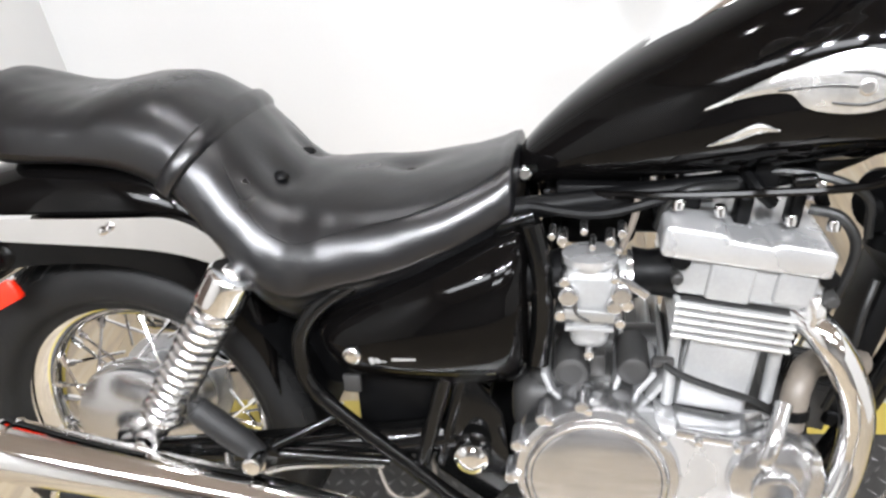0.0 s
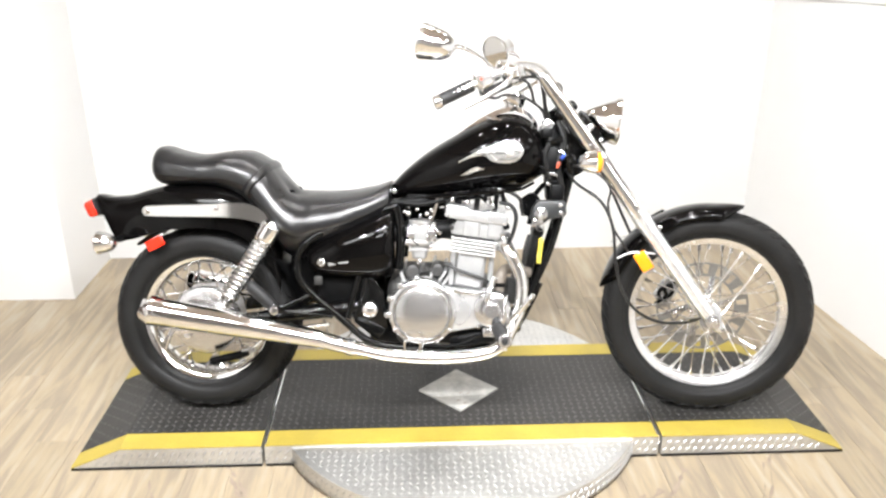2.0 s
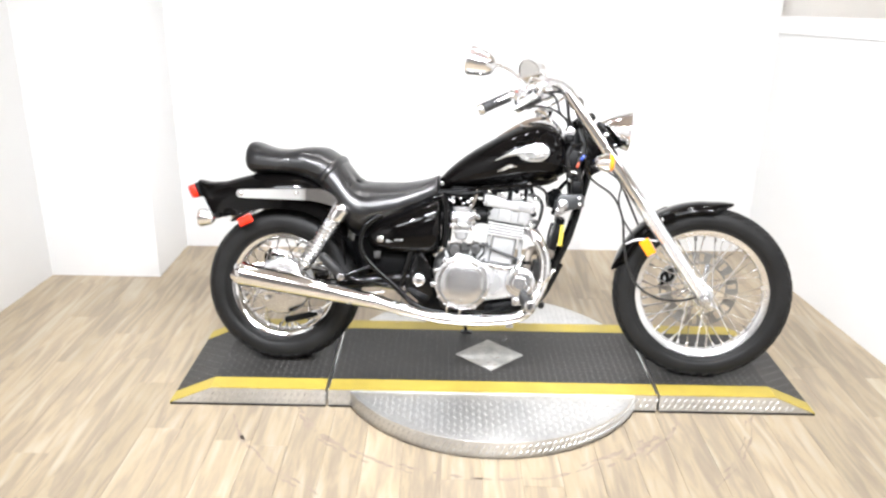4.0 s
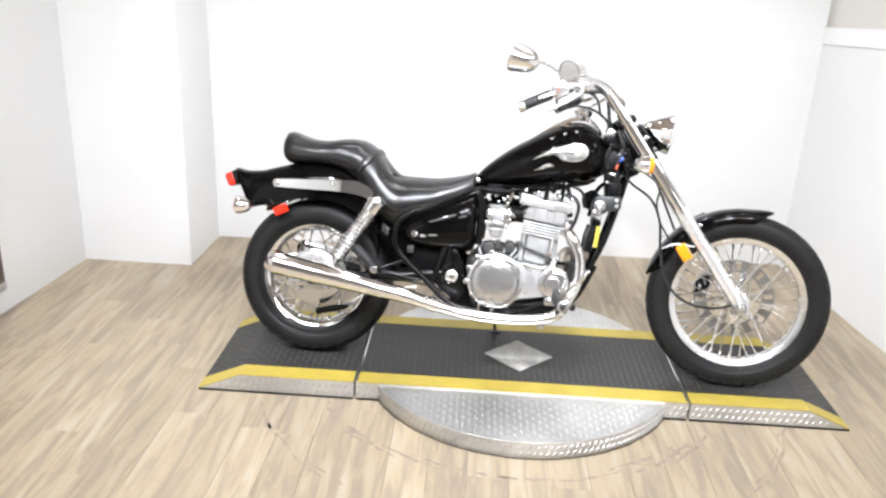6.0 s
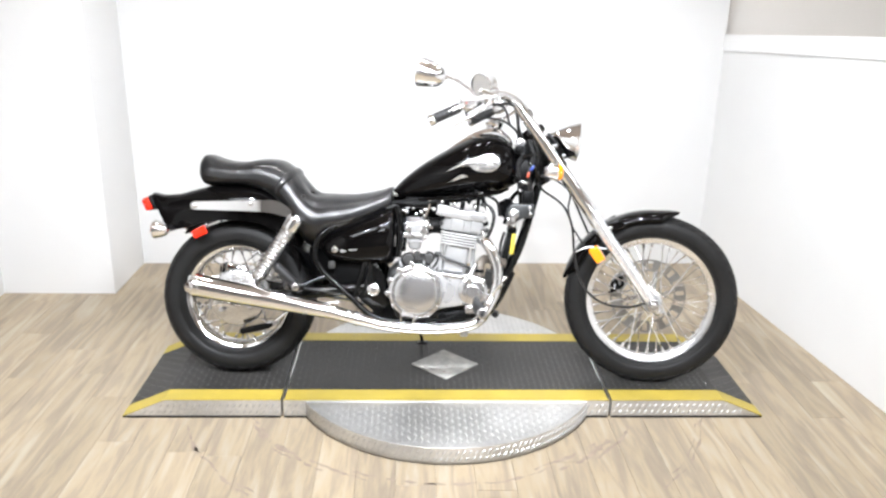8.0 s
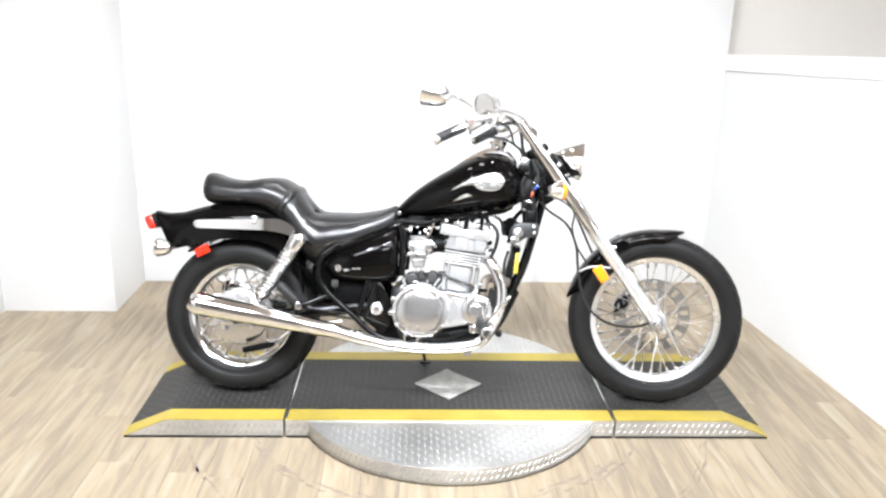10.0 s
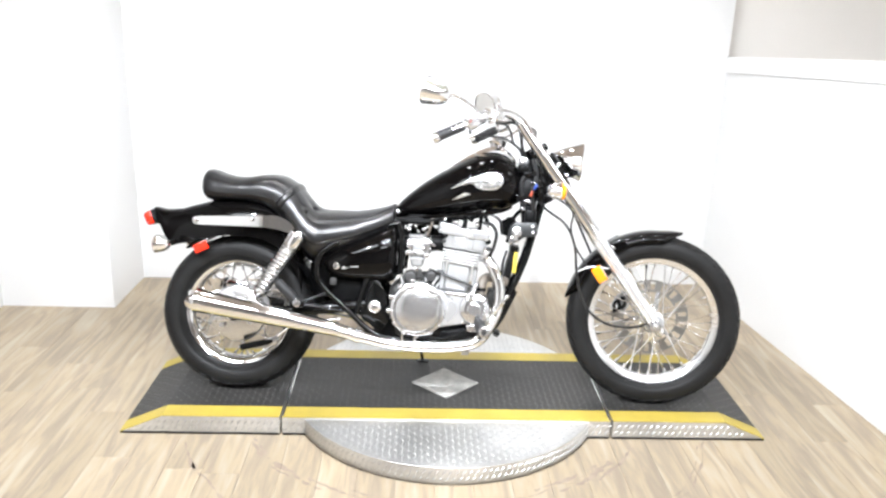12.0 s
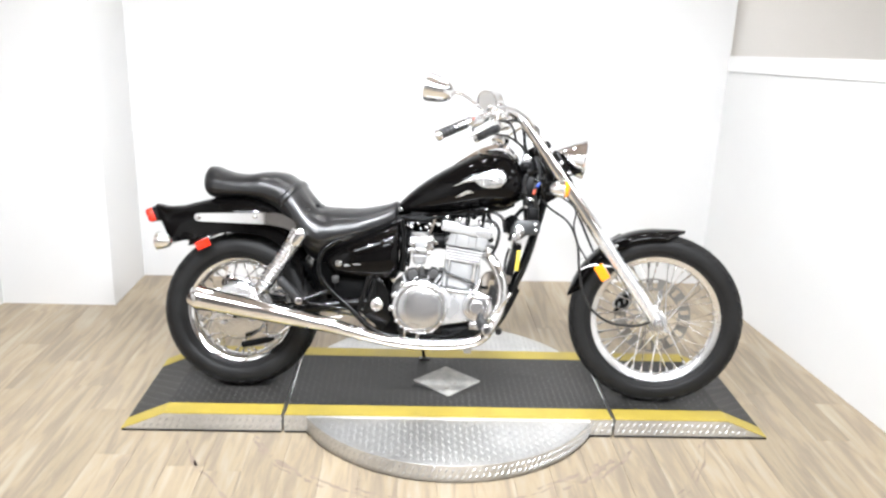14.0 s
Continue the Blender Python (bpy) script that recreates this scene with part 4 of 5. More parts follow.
# ---- seat ----
SEAT = spline([(-0.118, 0.738, 0.776, 0.046, 2.2), (-0.112, 0.718, 0.802, 0.076, 2.3), (-0.100, 0.706, 0.818, 0.094, 2.4), (-0.078, 0.701, 0.817, 0.104, 2.5), (-0.045, 0.701, 0.806, 0.111, 2.6), (-0.005, 0.703, 0.797, 0.116, 2.6), (0.045, 0.703, 0.795, 0.119, 2.7), (0.11, 0.692, 0.805, 0.123, 2.7), (0.165, 0.660, 0.806, 0.128, 2.5), (0.205, 0.611, 0.792, 0.138, 2.3), (0.24, 0.556, 0.767, 0.148, 2.2), (0.275, 0.497, 0.729, 0.155, 2.05), (0.312, 0.478, 0.693, 0.159, 2.05), (0.345, 0.481, 0.684, 0.160, 2.1), (0.38, 0.500, 0.684, 0.159, 2.15), (0.46, 0.535, 0.686, 0.152, 2.2), (0.53, 0.570, 0.696, 0.136, 2.3), (0.575, 0.597, 0.708, 0.116, 2.5), (0.592, 0.608, 0.715, 0.107, 2.7), (0.600, 0.616, 0.715, 0.102, 2.8), (0.604, 0.630, 0.703, 0.092, 2.8)], 130)


BUTTONS = ((0.303, -0.054), (0.303, 0.054), (0.462, 0.0))


def seat_at(x, a, off=0.0):
    zb, zt, w, n = [float(np.interp(x, SEAT[:, 0], SEAT[:, k])) for k in (1, 2, 3, 4)]
    zc = zb + float(np.interp(x, (0.10, 0.28), (0.38, 0.50))) * (zt - zb)
    c, s = math.cos(a), math.sin(a)
    h = (zt - zc) if s > 0 else (zc - zb)
    w = w * (1.0 if s > -0.2 else 0.93)
    y, z = (w + off) * math.copysign(abs(c) ** (2 / n), c), zc + (h + off) * math.copysign(abs(s) ** (2 / n), s)
    if s > 0:
        # stuffing pulled down round each button, and shallow creases in the cover
        for bx, by in BUTTONS:
            q = ((x - bx) / 0.026) ** 2 + ((y - by) / 0.020) ** 2
            z -= 0.011 * math.exp(-q)
        z += 0.0016 * noise.noise((x * 24, y * 24, 1.7)) + 0.0008 * noise.noise((x * 55, y * 40, 4.2))
    y += (0.0016 * noise.noise((x * 26, z * 26, 5.1)) + 0.0009 * noise.noise((x * 60, z * 48, 2.3))) * (1 if y > 0 else -1)
    return Vector((x, y, z))


seat = part("seat", loft([[seat_at(r[0], a) for a in np.linspace(0, 2 * math.pi, 88, endpoint=False)] for r in SEAT]), M_LEATHER, bike, "black padded two-up vinyl seat", angle=70)
# the strap lies in a slanting plane across the seat
def strap_edge(a, shift, off):
    n = Vector((0.10, 0, -0.092)).normalized()
    c = n.dot(Vector((0.158, 0, 0.686))) + shift
    lo, hi = 0.02, 0.36
    for _ in range(30):
        mid = (lo + hi) / 2
        if n.dot(seat_at(mid, a)) < c:
            lo = mid
        else:
            hi = mid
    return seat_at((lo + hi) / 2, a, off)


rows = []
for a in np.linspace(-0.35, math.pi + 0.35, 70):
    rows.append([strap_edge(a, u, h) for u, h in ((0.0, -0.001), (0.0006, 0.0055), (0.003, 0.0085), (0.009, 0.0098), (0.015, 0.0098), (0.0205, 0.0085), (0.0229, 0.0055), (0.0235, -0.001))])
part("strap", loft(rows, closed=False), M_LEATHER, seat, "black vinyl strap across the seat", angle=60)
for x, y in BUTTONS:
    z = float(np.interp(x, SEAT[:, 0], SEAT[:, 2]))
    part("seat_button", moved(lathe([(0.0, 0.004), (0.006, 0.0035), (0.010, 0.0), (0.011, -0.004), (0, -0.004)], 20), Matrix.Translation((x, y, z - 0.0125)) @ pose(0, 0, 0, 90, 0, 0)), M_PLASTIC, seat, "black seat button")
for s in (-1, 1):
    pts = [seat_at(x, a if s > 0 else math.pi - a, 0.0005) for x, a in ((0.236, 0.95), (0.262, 0.72), (0.30, 0.55), (0.345, 0.48), (0.40, 0.52), (0.48, 0.60), (0.55, 0.72), (0.593, 0.85))]
    part("seat_piping", tube([tuple(p) for p in pts], 0.0014, 6, 60), M_LEATHER, seat)

# ---- rear fender with its tail ----
REAR = spline([(-0.314, 0.655, 0.664, 0.020), (-0.306, 0.643, 0.670, 0.036), (-0.290, 0.630, 0.668, 0.050), (-0.270, 0.600, 0.664, 0.062), (-0.245, 0.556, 0.664, 0.072), (-0.228, 0.530, 0.666, 0.078), (-0.20, 0.536, 0.669, 0.084), (-0.16, 0.545, 0.681, 0.090), (-0.10, 0.563, 0.698, 0.097), (-0.03, 0.575, 0.714, 0.102), (0.05, 0.578, 0.719, 0.103), (0.12, 0.568, 0.712, 0.102), (0.18, 0.538, 0.688, 0.100), (0.225, 0.488, 0.638, 0.096), (0.255, 0.43, 0.57, 0.090), (0.268, 0.37, 0.50, 0.084)], 64)


def rear_ring(row):
    x, zb, zt, w = row
    out = []
    for a in np.linspace(0, math.pi, 23):
        c, s = math.cos(a), math.sin(a)
        out.append((x, w * math.copysign(abs(c) ** (2 / 3.2), c), zb + (zt - zb) * abs(s) ** (2 / 2.4)))
    return out + [(px, py * 0.95, max(zb, pz - 0.005)) for px, py, pz in out[::-1]]


rf = part("rear_fender", loft([rear_ring(r) for r in REAR]), M_PAINT, bike, "glossy black rear fender with upturned tail", angle=50)
part("tail_panel", moved(box(0.012, 0.09, 0.085, None, 0.004), pose(-0.246, 0, 0.598, 0, -22, 0)), M_PAINT, rf)
tl = part("tail_light", moved(box(0.036, 0.105, 0.052, None, 0.012, 4), pose(-0.318, 0, 0.628, 0, -24, 0)), M_RED, bike, "red tail light lens")
part("tail_light_base", moved(box(0.016, 0.112, 0.058, None, 0.008, 3), pose(-0.298, 0, 0.634, 0, -24, 0)), M_PLASTIC, tl)
part("plate_bracket", merge(box(0.02, 0.16, 0.012, pose(-0.215, 0, 0.541)), tube([(-0.215, -0.15, 0.543), (-0.215, 0.15, 0.543)], 0.009, 10)), M_PLASTIC, bike, "black plate bracket")
for s in (-1, 1):
    c = (-0.235, s * 0.178, 0.543)
    b, l = signal(c, -1, 0.010)
    sg = part("rear_turn_signal", b, M_CHROME, bike, "chrome bullet turn signal")
    part("lens", l, M_AMBER_DEEP, sg, "orange-red lens")
    part("side_marker", moved(box(0.054, 0.014, 0.032, None, 0.004, 3), pose(-0.1005, s * 0.112, 0.5325, 0, -27, 0)), M_RED, bike, "red side reflector")
    part("marker_bracket", box(0.042, 0.03, 0.006, pose(-0.092, s * 0.10, 0.553, 0, -27, 0), 0.001), M_CHROME_WORN, bike)
    # chrome strut along the fender
    low = [(-0.133, 0.624), (-0.127, 0.616), (-0.112, 0.613), (-0.04, 0.6125), (0.06, 0.613), (0.13, 0.612), (0.187, 0.605), (0.232, 0.592), (0.25, 0.583)]
    upp = [(-0.133, 0.635), (-0.127, 0.643), (-0.112, 0.646), (-0.04, 0.650), (0.06, 0.654), (0.13, 0.658), (0.187, 0.657), (0.232, 0.634), (0.25, 0.600)]
    lo, up = spline(low, 40), spline(upp, 40)
    rings = []
    for p, q in zip(lo, up):
        yb = 0.104 + 0.018 * min(1, max(0, (p[0] + 0.127) / 0.25))
        rings.append([(p[0], s * yb, p[1]), (p[0], s * (yb + 0.009), p[1] + 0.002), (q[0], s * (yb + 0.009), q[1] - 0.002), (q[0], s * yb, q[1])])
    st = part("fender_strut", loft(rings), M_CHROME, bike, "flat chrome fender strut", angle=25)
    for x, z in ((-0.119, 0.629), (0.091, 0.640)):
        part("strut_bolt", disc_y(x, s * (0.118 if x < 0 else 0.136), z, 0.0085 if x < 0 else 0.0060, 0.008, 0.003, 16, 0.002) if s < 0 else disc_y(x, s * 0.12, z, 0.0085, 0.01), M_CHROME, st, "chrome bolt head")

# ---- shocks ----
for s in (-1, 1):
    top, bot = Vector((0.263, s * 0.158, 0.590)), Vector((0.108, s * 0.158, 0.350))
    d = bot - top
    sh = part("shock_absorber", tube([tuple(top + d * 0.12), tuple(top + d * 0.92)], 0.017, 14), M_CHROME_WORN, bike, "chrome coil-over shock absorber")
    coil = []
    side = d.normalized().orthogonal().normalized()
    upv = d.normalized().cross(side)
    turns = 13.0
    for k in range(int(turns * 14) + 1):
        a = 2 * math.pi * k / 14
        coil.append(tuple(top + d * (0.155 + 0.685 * k / (turns * 14)) + (side * math.cos(a) + upv * math.sin(a)) * 0.0235))
    part("spring", tube(coil, 0.0060, 8, len(coil)), M_CHROME_WORN, sh, "chrome coil spring")
    part("spring_cover", tube([tuple(top + d * k) for k in (-0.03, 0.0, 0.13, 0.15)], [0.026, 0.030, 0.0315, 0.028], 20, 12), M_CHROME, sh, "chrome upper cover")
    part("spring_seat", tube([tuple(top + d * k) for k in (0.83, 0.85, 0.89, 0.93)], [0.030, 0.030, 0.022, 0.014], 20, 12), M_CHROME, sh)
    parts("shock_eye", (disc_y(top.x, s * 0.150, top.z, 0.016, 0.030), disc_y(bot.x, s * 0.158, bot.z, 0.017, 0.036)), M_CHROME_WORN, sh)
    parts("shock_nut", (disc_y(top.x, s * 0.168, top.z, 0.008, 0.010, 0.003, 6), disc_y(bot.x, s * 0.182, bot.z, 0.011, 0.014, 0.003, 6)), M_CHROME, sh)

# ---- frame, swing arm ----
for s in (-1, 1):
    part("frame_rail", tube([(0.625, s * 0.085, 0.648), (0.52, s * 0.10, 0.616), (0.41, s * 0.128, 0.574), (0.350, s * 0.142, 0.532), (0.332, s * 0.142, 0.475), (0.353, s * 0.142, 0.413), (0.464, s * 0.142, 0.312), (0.536, s * 0.14, 0.250), (0.61, s * 0.135, 0.229), (0.78, s * 0.125, 0.222), (0.90, s * 0.10, 0.226), (0.955, s * 0.08, 0.245), (1.0, s * 0.06, 0.295), (1.033, s * 0.045, 0.355), (1.058, s * 0.04, 0.41)], 0.0112, 12, 110), M_FRAME, bike, "black frame tube")
    part("down_tube", tube([(0.945, s * 0.062, 0.235), (0.978, s * 0.057, 0.277), (1.014, s * 0.052, 0.343), (1.040, s * 0.045, 0.41), (1.09, s * 0.030, 0.53), (1.155, s * 0.015, 0.78)], 0.0145, 12, 40), M_FRAME, bike, "black frame down tube")
    part("upper_rail", tube([(1.13, s * 0.03, 0.80), (0.95, s * 0.05, 0.70), (0.75, s * 0.065, 0.668), (0.62, s * 0.08, 0.655), (0.50, s * 0.085, 0.645)], 0.014, 10, 50), M_PLASTIC, bike, "black frame tube")
    part("seat_stay", tube([(0.516, s * 0.128, 0.45), (0.478, s * 0.132, 0.315)], 0.0115, 10), M_FRAME, bike)
    part("centre_stay", tube([(0.538, s * 0.12, 0.45), (0.500, s * 0.125, 0.31)], 0.009, 10), M_FRAME, bike)
    part("pivot_plate", slab([(0.495, 0.30), (0.565, 0.245), (0.60, 0.29), (0.585, 0.39), (0.545, 0.45), (0.525, 0.44)], s * 0.118, s * 0.128, 0.003), M_FRAME, bike, "black swing arm pivot plate")
    part("pivot_cap", disc_y(0.548, s * 0.152, 0.345, 0.0235, 0.026, 0.007, 28, 0.003), M_CHROME, bike, "chrome pivot cap")
    part("swing_arm", tube([(0.55, s * 0.10, 0.352), (0.44, s * 0.118, 0.338), (0.20, s * 0.122, 0.308), (0.0, s * 0.122, 0.282), (-0.035, s * 0.122, 0.278)], [0.024, 0.024, 0.021, 0.019, 0.016], 14, 40), M_FRAME, bike, "black swing arm")
    part("chain_adjuster", box(0.07, 0.012, 0.034, pose(-0.01, s * 0.146, 0.281, 0, -7, 0), 0.004), M_CHROME_WORN, bike)
    bracket = part("peg_bracket", tube([(0.281, s * 0.178, 0.352), (0.372, s * 0.145, 0.388)], 0.0058, 10), M_FRAME, bike, "black steel passenger peg bracket")
    part("bracket_arm", tube([(0.284, s * 0.176, 0.346), (0.436, s * 0.146, 0.321)], 0.0062, 10), M_FRAME, bracket)
    part("bracket_arm", tube([(0.281, s * 0.174, 0.350), (0.252, s * 0.158, 0.322)], 0.0062, 10), M_FRAME, bracket)
    part("bracket_plate", slab([(0.262, 0.332), (0.292, 0.330), (0.300, 0.348), (0.288, 0.364), (0.268, 0.362)], s * 0.166, s * 0.182, 0.003), M_FRAME, bracket)
    pg = part("passenger_peg", tube([(0.276, s * 0.190, 0.352), (0.250, s * 0.193, 0.380), (0.208, s * 0.196, 0.420), (0.204, s * 0.196, 0.424)], [0.014, 0.018, 0.0175, 0.013], 16, 20), M_GRIP, bike, "black rubber passenger peg folded up")
    part("peg_bolt", disc_y(0.276, s * 0.206, 0.354, 0.0125, 0.026), M_CHROME, pg, "chrome bolt")
part("inner_fender", loft([[(RX + r * math.cos(a), y, RZ + r * math.sin(a)) for r, y in ((0.303, -0.094), (0.310, -0.075), (0.310, 0.075), (0.303, 0.094), (0.300, 0.075), (0.300, -0.075))] for a in np.linspace(radians(8), radians(128), 40)]), M_PLASTIC, bike, "matt black inner fender")
part("belly_filler", box(0.13, 0.19, 0.085, pose(0.605, 0, 0.268, 0, 8, 0), 0.015), M_PLASTIC, bike, "matt black block filling the space under the engine")
part("gap_filler", slab([(0.285, 0.37), (0.40, 0.35), (0.50, 0.36), (0.50, 0.60), (0.33, 0.62), (0.29, 0.50)], -0.03, 0.03, 0.004), M_PLASTIC, bike, "matt black plate filling the space behind the engine")
part("battery_box", box(0.12, 0.20, 0.145, pose(0.445, 0, 0.40), 0.008), M_PLASTIC, bike, "black battery box")
part("cover_tab", box(0.024, 0.008, 0.026, pose(0.390, -0.124, 0.426, 0, 0, 0), 0.003), M_DARK_AND_SHADE, bike, "small grey tab")
part("air_box", box(0.18, 0.18, 0.15, pose(0.50, 0, 0.545), 0.02), M_PLASTIC, bike)
part("head_stock", merge(tube([(1.178, 0, 0.748), (1.075, 0, 0.90)], 0.033, 16), box(0.14, 0.07, 0.09, pose(1.08, 0, 0.79), 0.02)), M_FRAME, bike, "black steering head")
part("coil_pack", merge(box(0.05, 0.05, 0.09, pose(1.085, -0.06, 0.78, 0, 20, 0), 0.008), box(0.04, 0.04, 0.05, pose(1.10, -0.065, 0.69), 0.008), box(0.035, 0.05, 0.03, pose(1.065, -0.07, 0.865), 0.008)), M_PLASTIC, bike, "black electrical parts")
part("head_filler", slab([(1.050, 0.875), (1.095, 0.895), (1.135, 0.80), (1.108, 0.66), (1.075, 0.66), (1.066, 0.74)], -0.035, 0.035, 0.004), M_PLASTIC, bike, "black plate filling the space behind the steering head")
part("plug_blue", box(0.008, 0.010, 0.020, pose(1.112, -0.095, 0.798, 0, 35, 0), 0.002), M_BLUE, bike, "blue wiring plug")
part("plug_red", box(0.008, 0.010, 0.020, pose(1.098, -0.095, 0.772, 0, 20, 0), 0.002), M_REDWIRE, bike, "red wiring plug")
parts("horn_cover", (box(0.028, 0.03, 0.036, pose(1.066, -0.075, 0.885, 0, 30, 0), 0.004), box(0.028, 0.02, 0.009, pose(1.085, -0.08, 0.745, 0, 15, 0), 0.003), disc_y(1.072, -0.085, 0.716, 0.006, 0.012)), M_ALU, bike, "silver fitting")
for k, (x, z, r) in enumerate(((1.082, 0.725, 0.016), (1.092, 0.705, 0.015), (1.10, 0.685, 0.014))):
    part("rubber_bellow", tube([(x - 0.01, -0.055, z), (x + 0.022, -0.055, z - 0.006)], r, 12), M_PLASTIC, bike)

# the clutter of leads and boots behind the steering head
for k, (keys, r, mat) in enumerate(((((1.055, -0.07, 0.90), (1.075, -0.085, 0.85), (1.06, -0.085, 0.80), (1.075, -0.08, 0.73)), 0.007, M_CABLE), (((1.10, -0.06, 0.90), (1.115, -0.075, 0.84), (1.10, -0.08, 0.77), (1.115, -0.07, 0.70)), 0.008, M_CABLE), (((1.06, -0.075, 0.845), (1.085, -0.09, 0.838), (1.11, -0.085, 0.85)), 0.009, M_FRAME), (((1.12, -0.05, 0.86), (1.13, -0.07, 0.81), (1.14, -0.06, 0.75)), 0.010, M_FRAME), (((1.05, -0.08, 0.765), (1.08, -0.092, 0.755), (1.105, -0.085, 0.765)), 0.005, M_FRAME), (((1.10, -0.085, 0.815), (1.125, -0.09, 0.795), (1.13, -0.08, 0.765)), 0.006, M_FRAME))):
    part("lead", tube(list(keys), r, 8, 24), mat, bike)
for s in (-1, 1):
    part("air_box_edge", tube([(0.624, s * 0.112, 0.648), (0.634, s * 0.114, 0.60), (0.636, s * 0.114, 0.53), (0.630, s * 0.112, 0.462)], 0.014, 12, 24), M_FRAME, bike, "glossy black upright behind the side cover")

# ---- side covers ----
for s in (-1, 1):
    keys = spline([(0.352, 0.496, 0.526, 0.128), (0.365, 0.464, 0.540, 0.140), (0.395, 0.445, 0.558, 0.152), (0.45, 0.438, 0.588, 0.161), (0.52, 0.436, 0.618, 0.164), (0.58, 0.438, 0.640, 0.160), (0.606, 0.446, 0.645, 0.148), (0.616, 0.464, 0.638, 0.128)], 30)
    rings = []
    for x, zb, zt, w in keys:
        zc, h = (zb + zt) / 2, (zt - zb) / 2
        pts = []
        for a in np.linspace(-math.pi / 2, math.pi / 2, 15):
            pts.append((x, s * (0.09 + (w - 0.09) * max(0.0, math.cos(a)) ** 0.8), zc + h * math.sin(a)))
        rings.append(pts + [(x, s * 0.085, zt - 0.004), (x, s * 0.085, zb + 0.004)])
    sc = part("side_cover", loft(rings), M_PAINT, bike, "glossy black side cover", Matrix.Translation((0.003, 0, -0.010)), 60)
    part("cover_bolt", disc_y(0.402, s * 0.153, 0.497, 0.0125, 0.014, 0.004, 24, 0.002), M_CHROME, sc, "chrome bolt")
    part("cover_badge", merge(*[box(0.007, 0.003, 0.010 - 0.001 * k, pose(0.427 + 0.008 * k, s * 0.1565, 0.491 + 0.0012 * k, 0, -24, 0), 0.001) for k in range(3)], box(0.030, 0.002, 0.0035, pose(0.468, s * 0.161, 0.497, 0, -3, 0), 0.0005)), M_CAST, sc, "small silver badge bars")

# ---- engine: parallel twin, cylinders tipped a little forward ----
eng = part("engine", merge(box(0.34, 0.24, 0.16, pose(0.785, 0, 0.315), 0.03, 3), box(0.20, 0.22, 0.10, pose(0.69, 0, 0.385), 0.03, 3), box(0.12, 0.20, 0.10, pose(0.90, 0, 0.335), 0.02, 3)), M_DARK_AND_SHADE, bike, "silver parallel-twin engine", Matrix.Translation((0.003, 0, -0.008)))
TIP = 7.8


def cyl_box(name, sx, sy, sz, x, z, material, label="", bevel=0.006, y=0.0):
    return part(name, box(sx, sy, sz, pose(x, y, z, 0, TIP, 0), bevel, 3), material, eng, label)


cyl_box("cylinder_block", 0.088, 0.23, 0.11, 0.839, 0.462, M_CAST, "silver cylinder block", 0.008)
cyl_box("cylinder_panel", 0.078, 0.012, 0.104, 0.8385, 0.474, M_CAST, "", 0.004, -0.120)
for k in range(5):
    cyl_box("fin", 0.133 + 0.002 * (k == 4), 0.280, 0.0042, 0.8465 + 0.0010 * k, 0.521 + 0.0098 * k, M_FINS, "", 0.0011)
cyl_box("fin_shade", 0.124, 0.262, 0.046, 0.848, 0.541, M_DARK_AND_SHADE, "core coloured dark for the shade between the fins", 0.004)
cyl_box("cylinder_head", 0.160, 0.256, 0.056, 0.864, 0.594, M_CAST, "silver cylinder head", 0.008)
cyl_box("head_rib", 0.050, 0.012, 0.052, 0.843, 0.596, M_CAST, "", 0.005, -0.128)
cyl_box("head_rib", 0.044, 0.012, 0.046, 0.912, 0.590, M_CAST, "", 0.005, -0.128)
# the head cover's outline, along the tipped head: a tall left end, a dip, a tall right end
outline = [(-0.090, -0.018), (-0.093, -0.012), (-0.093, 0.015), (-0.088, 0.0195), (-0.026, 0.0185), (-0.021, 0.012), (-0.016, 0.0125), (0.018, 0.0115), (0.023, 0.010), (0.029, 0.0165), (0.084, 0.0155), (0.0905, 0.011), (0.0905, -0.015), (0.086, -0.0185)]
ct, st = math.cos(radians(TIP)), math.sin(radians(TIP))
hc = part("head_cover", slab([(0.858 + u * ct + v * st, 0.634 - u * st + v * ct) for u, v in outline], -0.141, 0.141, 0.0045, 3), M_SATIN, eng, "polished head cover", angle=50)
part("crankcase", box(0.19, 0.20, 0.11, pose(0.705, 0, 0.395), 0.025, 4), M_DARK_AND_SHADE, eng, "crankcase top, coloured dark as in shade")
part("crankcase_front", box(0.17, 0.23, 0.075, pose(0.83, 0, 0.380), 0.015, 3), M_DARK_AND_SHADE, eng)
parts("case_rib", [box(0.008, 0.240, 0.040, pose(x, 0, z, 0, a, 0), 0.003) for x, z, a in ((0.757, 0.448, 35), (0.772, 0.440, 35), (0.725, 0.455, 15), (0.64, 0.44, -20))], M_CAST, eng)
part("head_hose", tube([(0.925, -0.09, 0.668), (0.956, -0.10, 0.662), (0.974, -0.105, 0.632), (0.968, -0.105, 0.586), (0.952, -0.10, 0.545)], 0.0062, 10, 40), M_CABLE, eng, "black hose round the head")
part("vacuum_hose", tube([(0.765, -0.08, 0.64), (0.775, -0.09, 0.676), (0.805, -0.09, 0.690), (0.85, -0.07, 0.688)], 0.0065, 10, 30), M_CABLE, eng, "black hose round the head")
part("stud_rib", tube([(0.790, -0.118, 0.530), (0.783, -0.118, 0.425)], 0.008, 10), M_CAST, eng)
part("stud_rib", tube([(0.905, -0.112, 0.515), (0.898, -0.112, 0.43)], 0.008, 10), M_CAST, eng)
part("base_gasket", box(0.126, 0.236, 0.004, pose(0.840, 0, 0.412, 0, TIP, 0), 0.001), M_PLASTIC, eng)
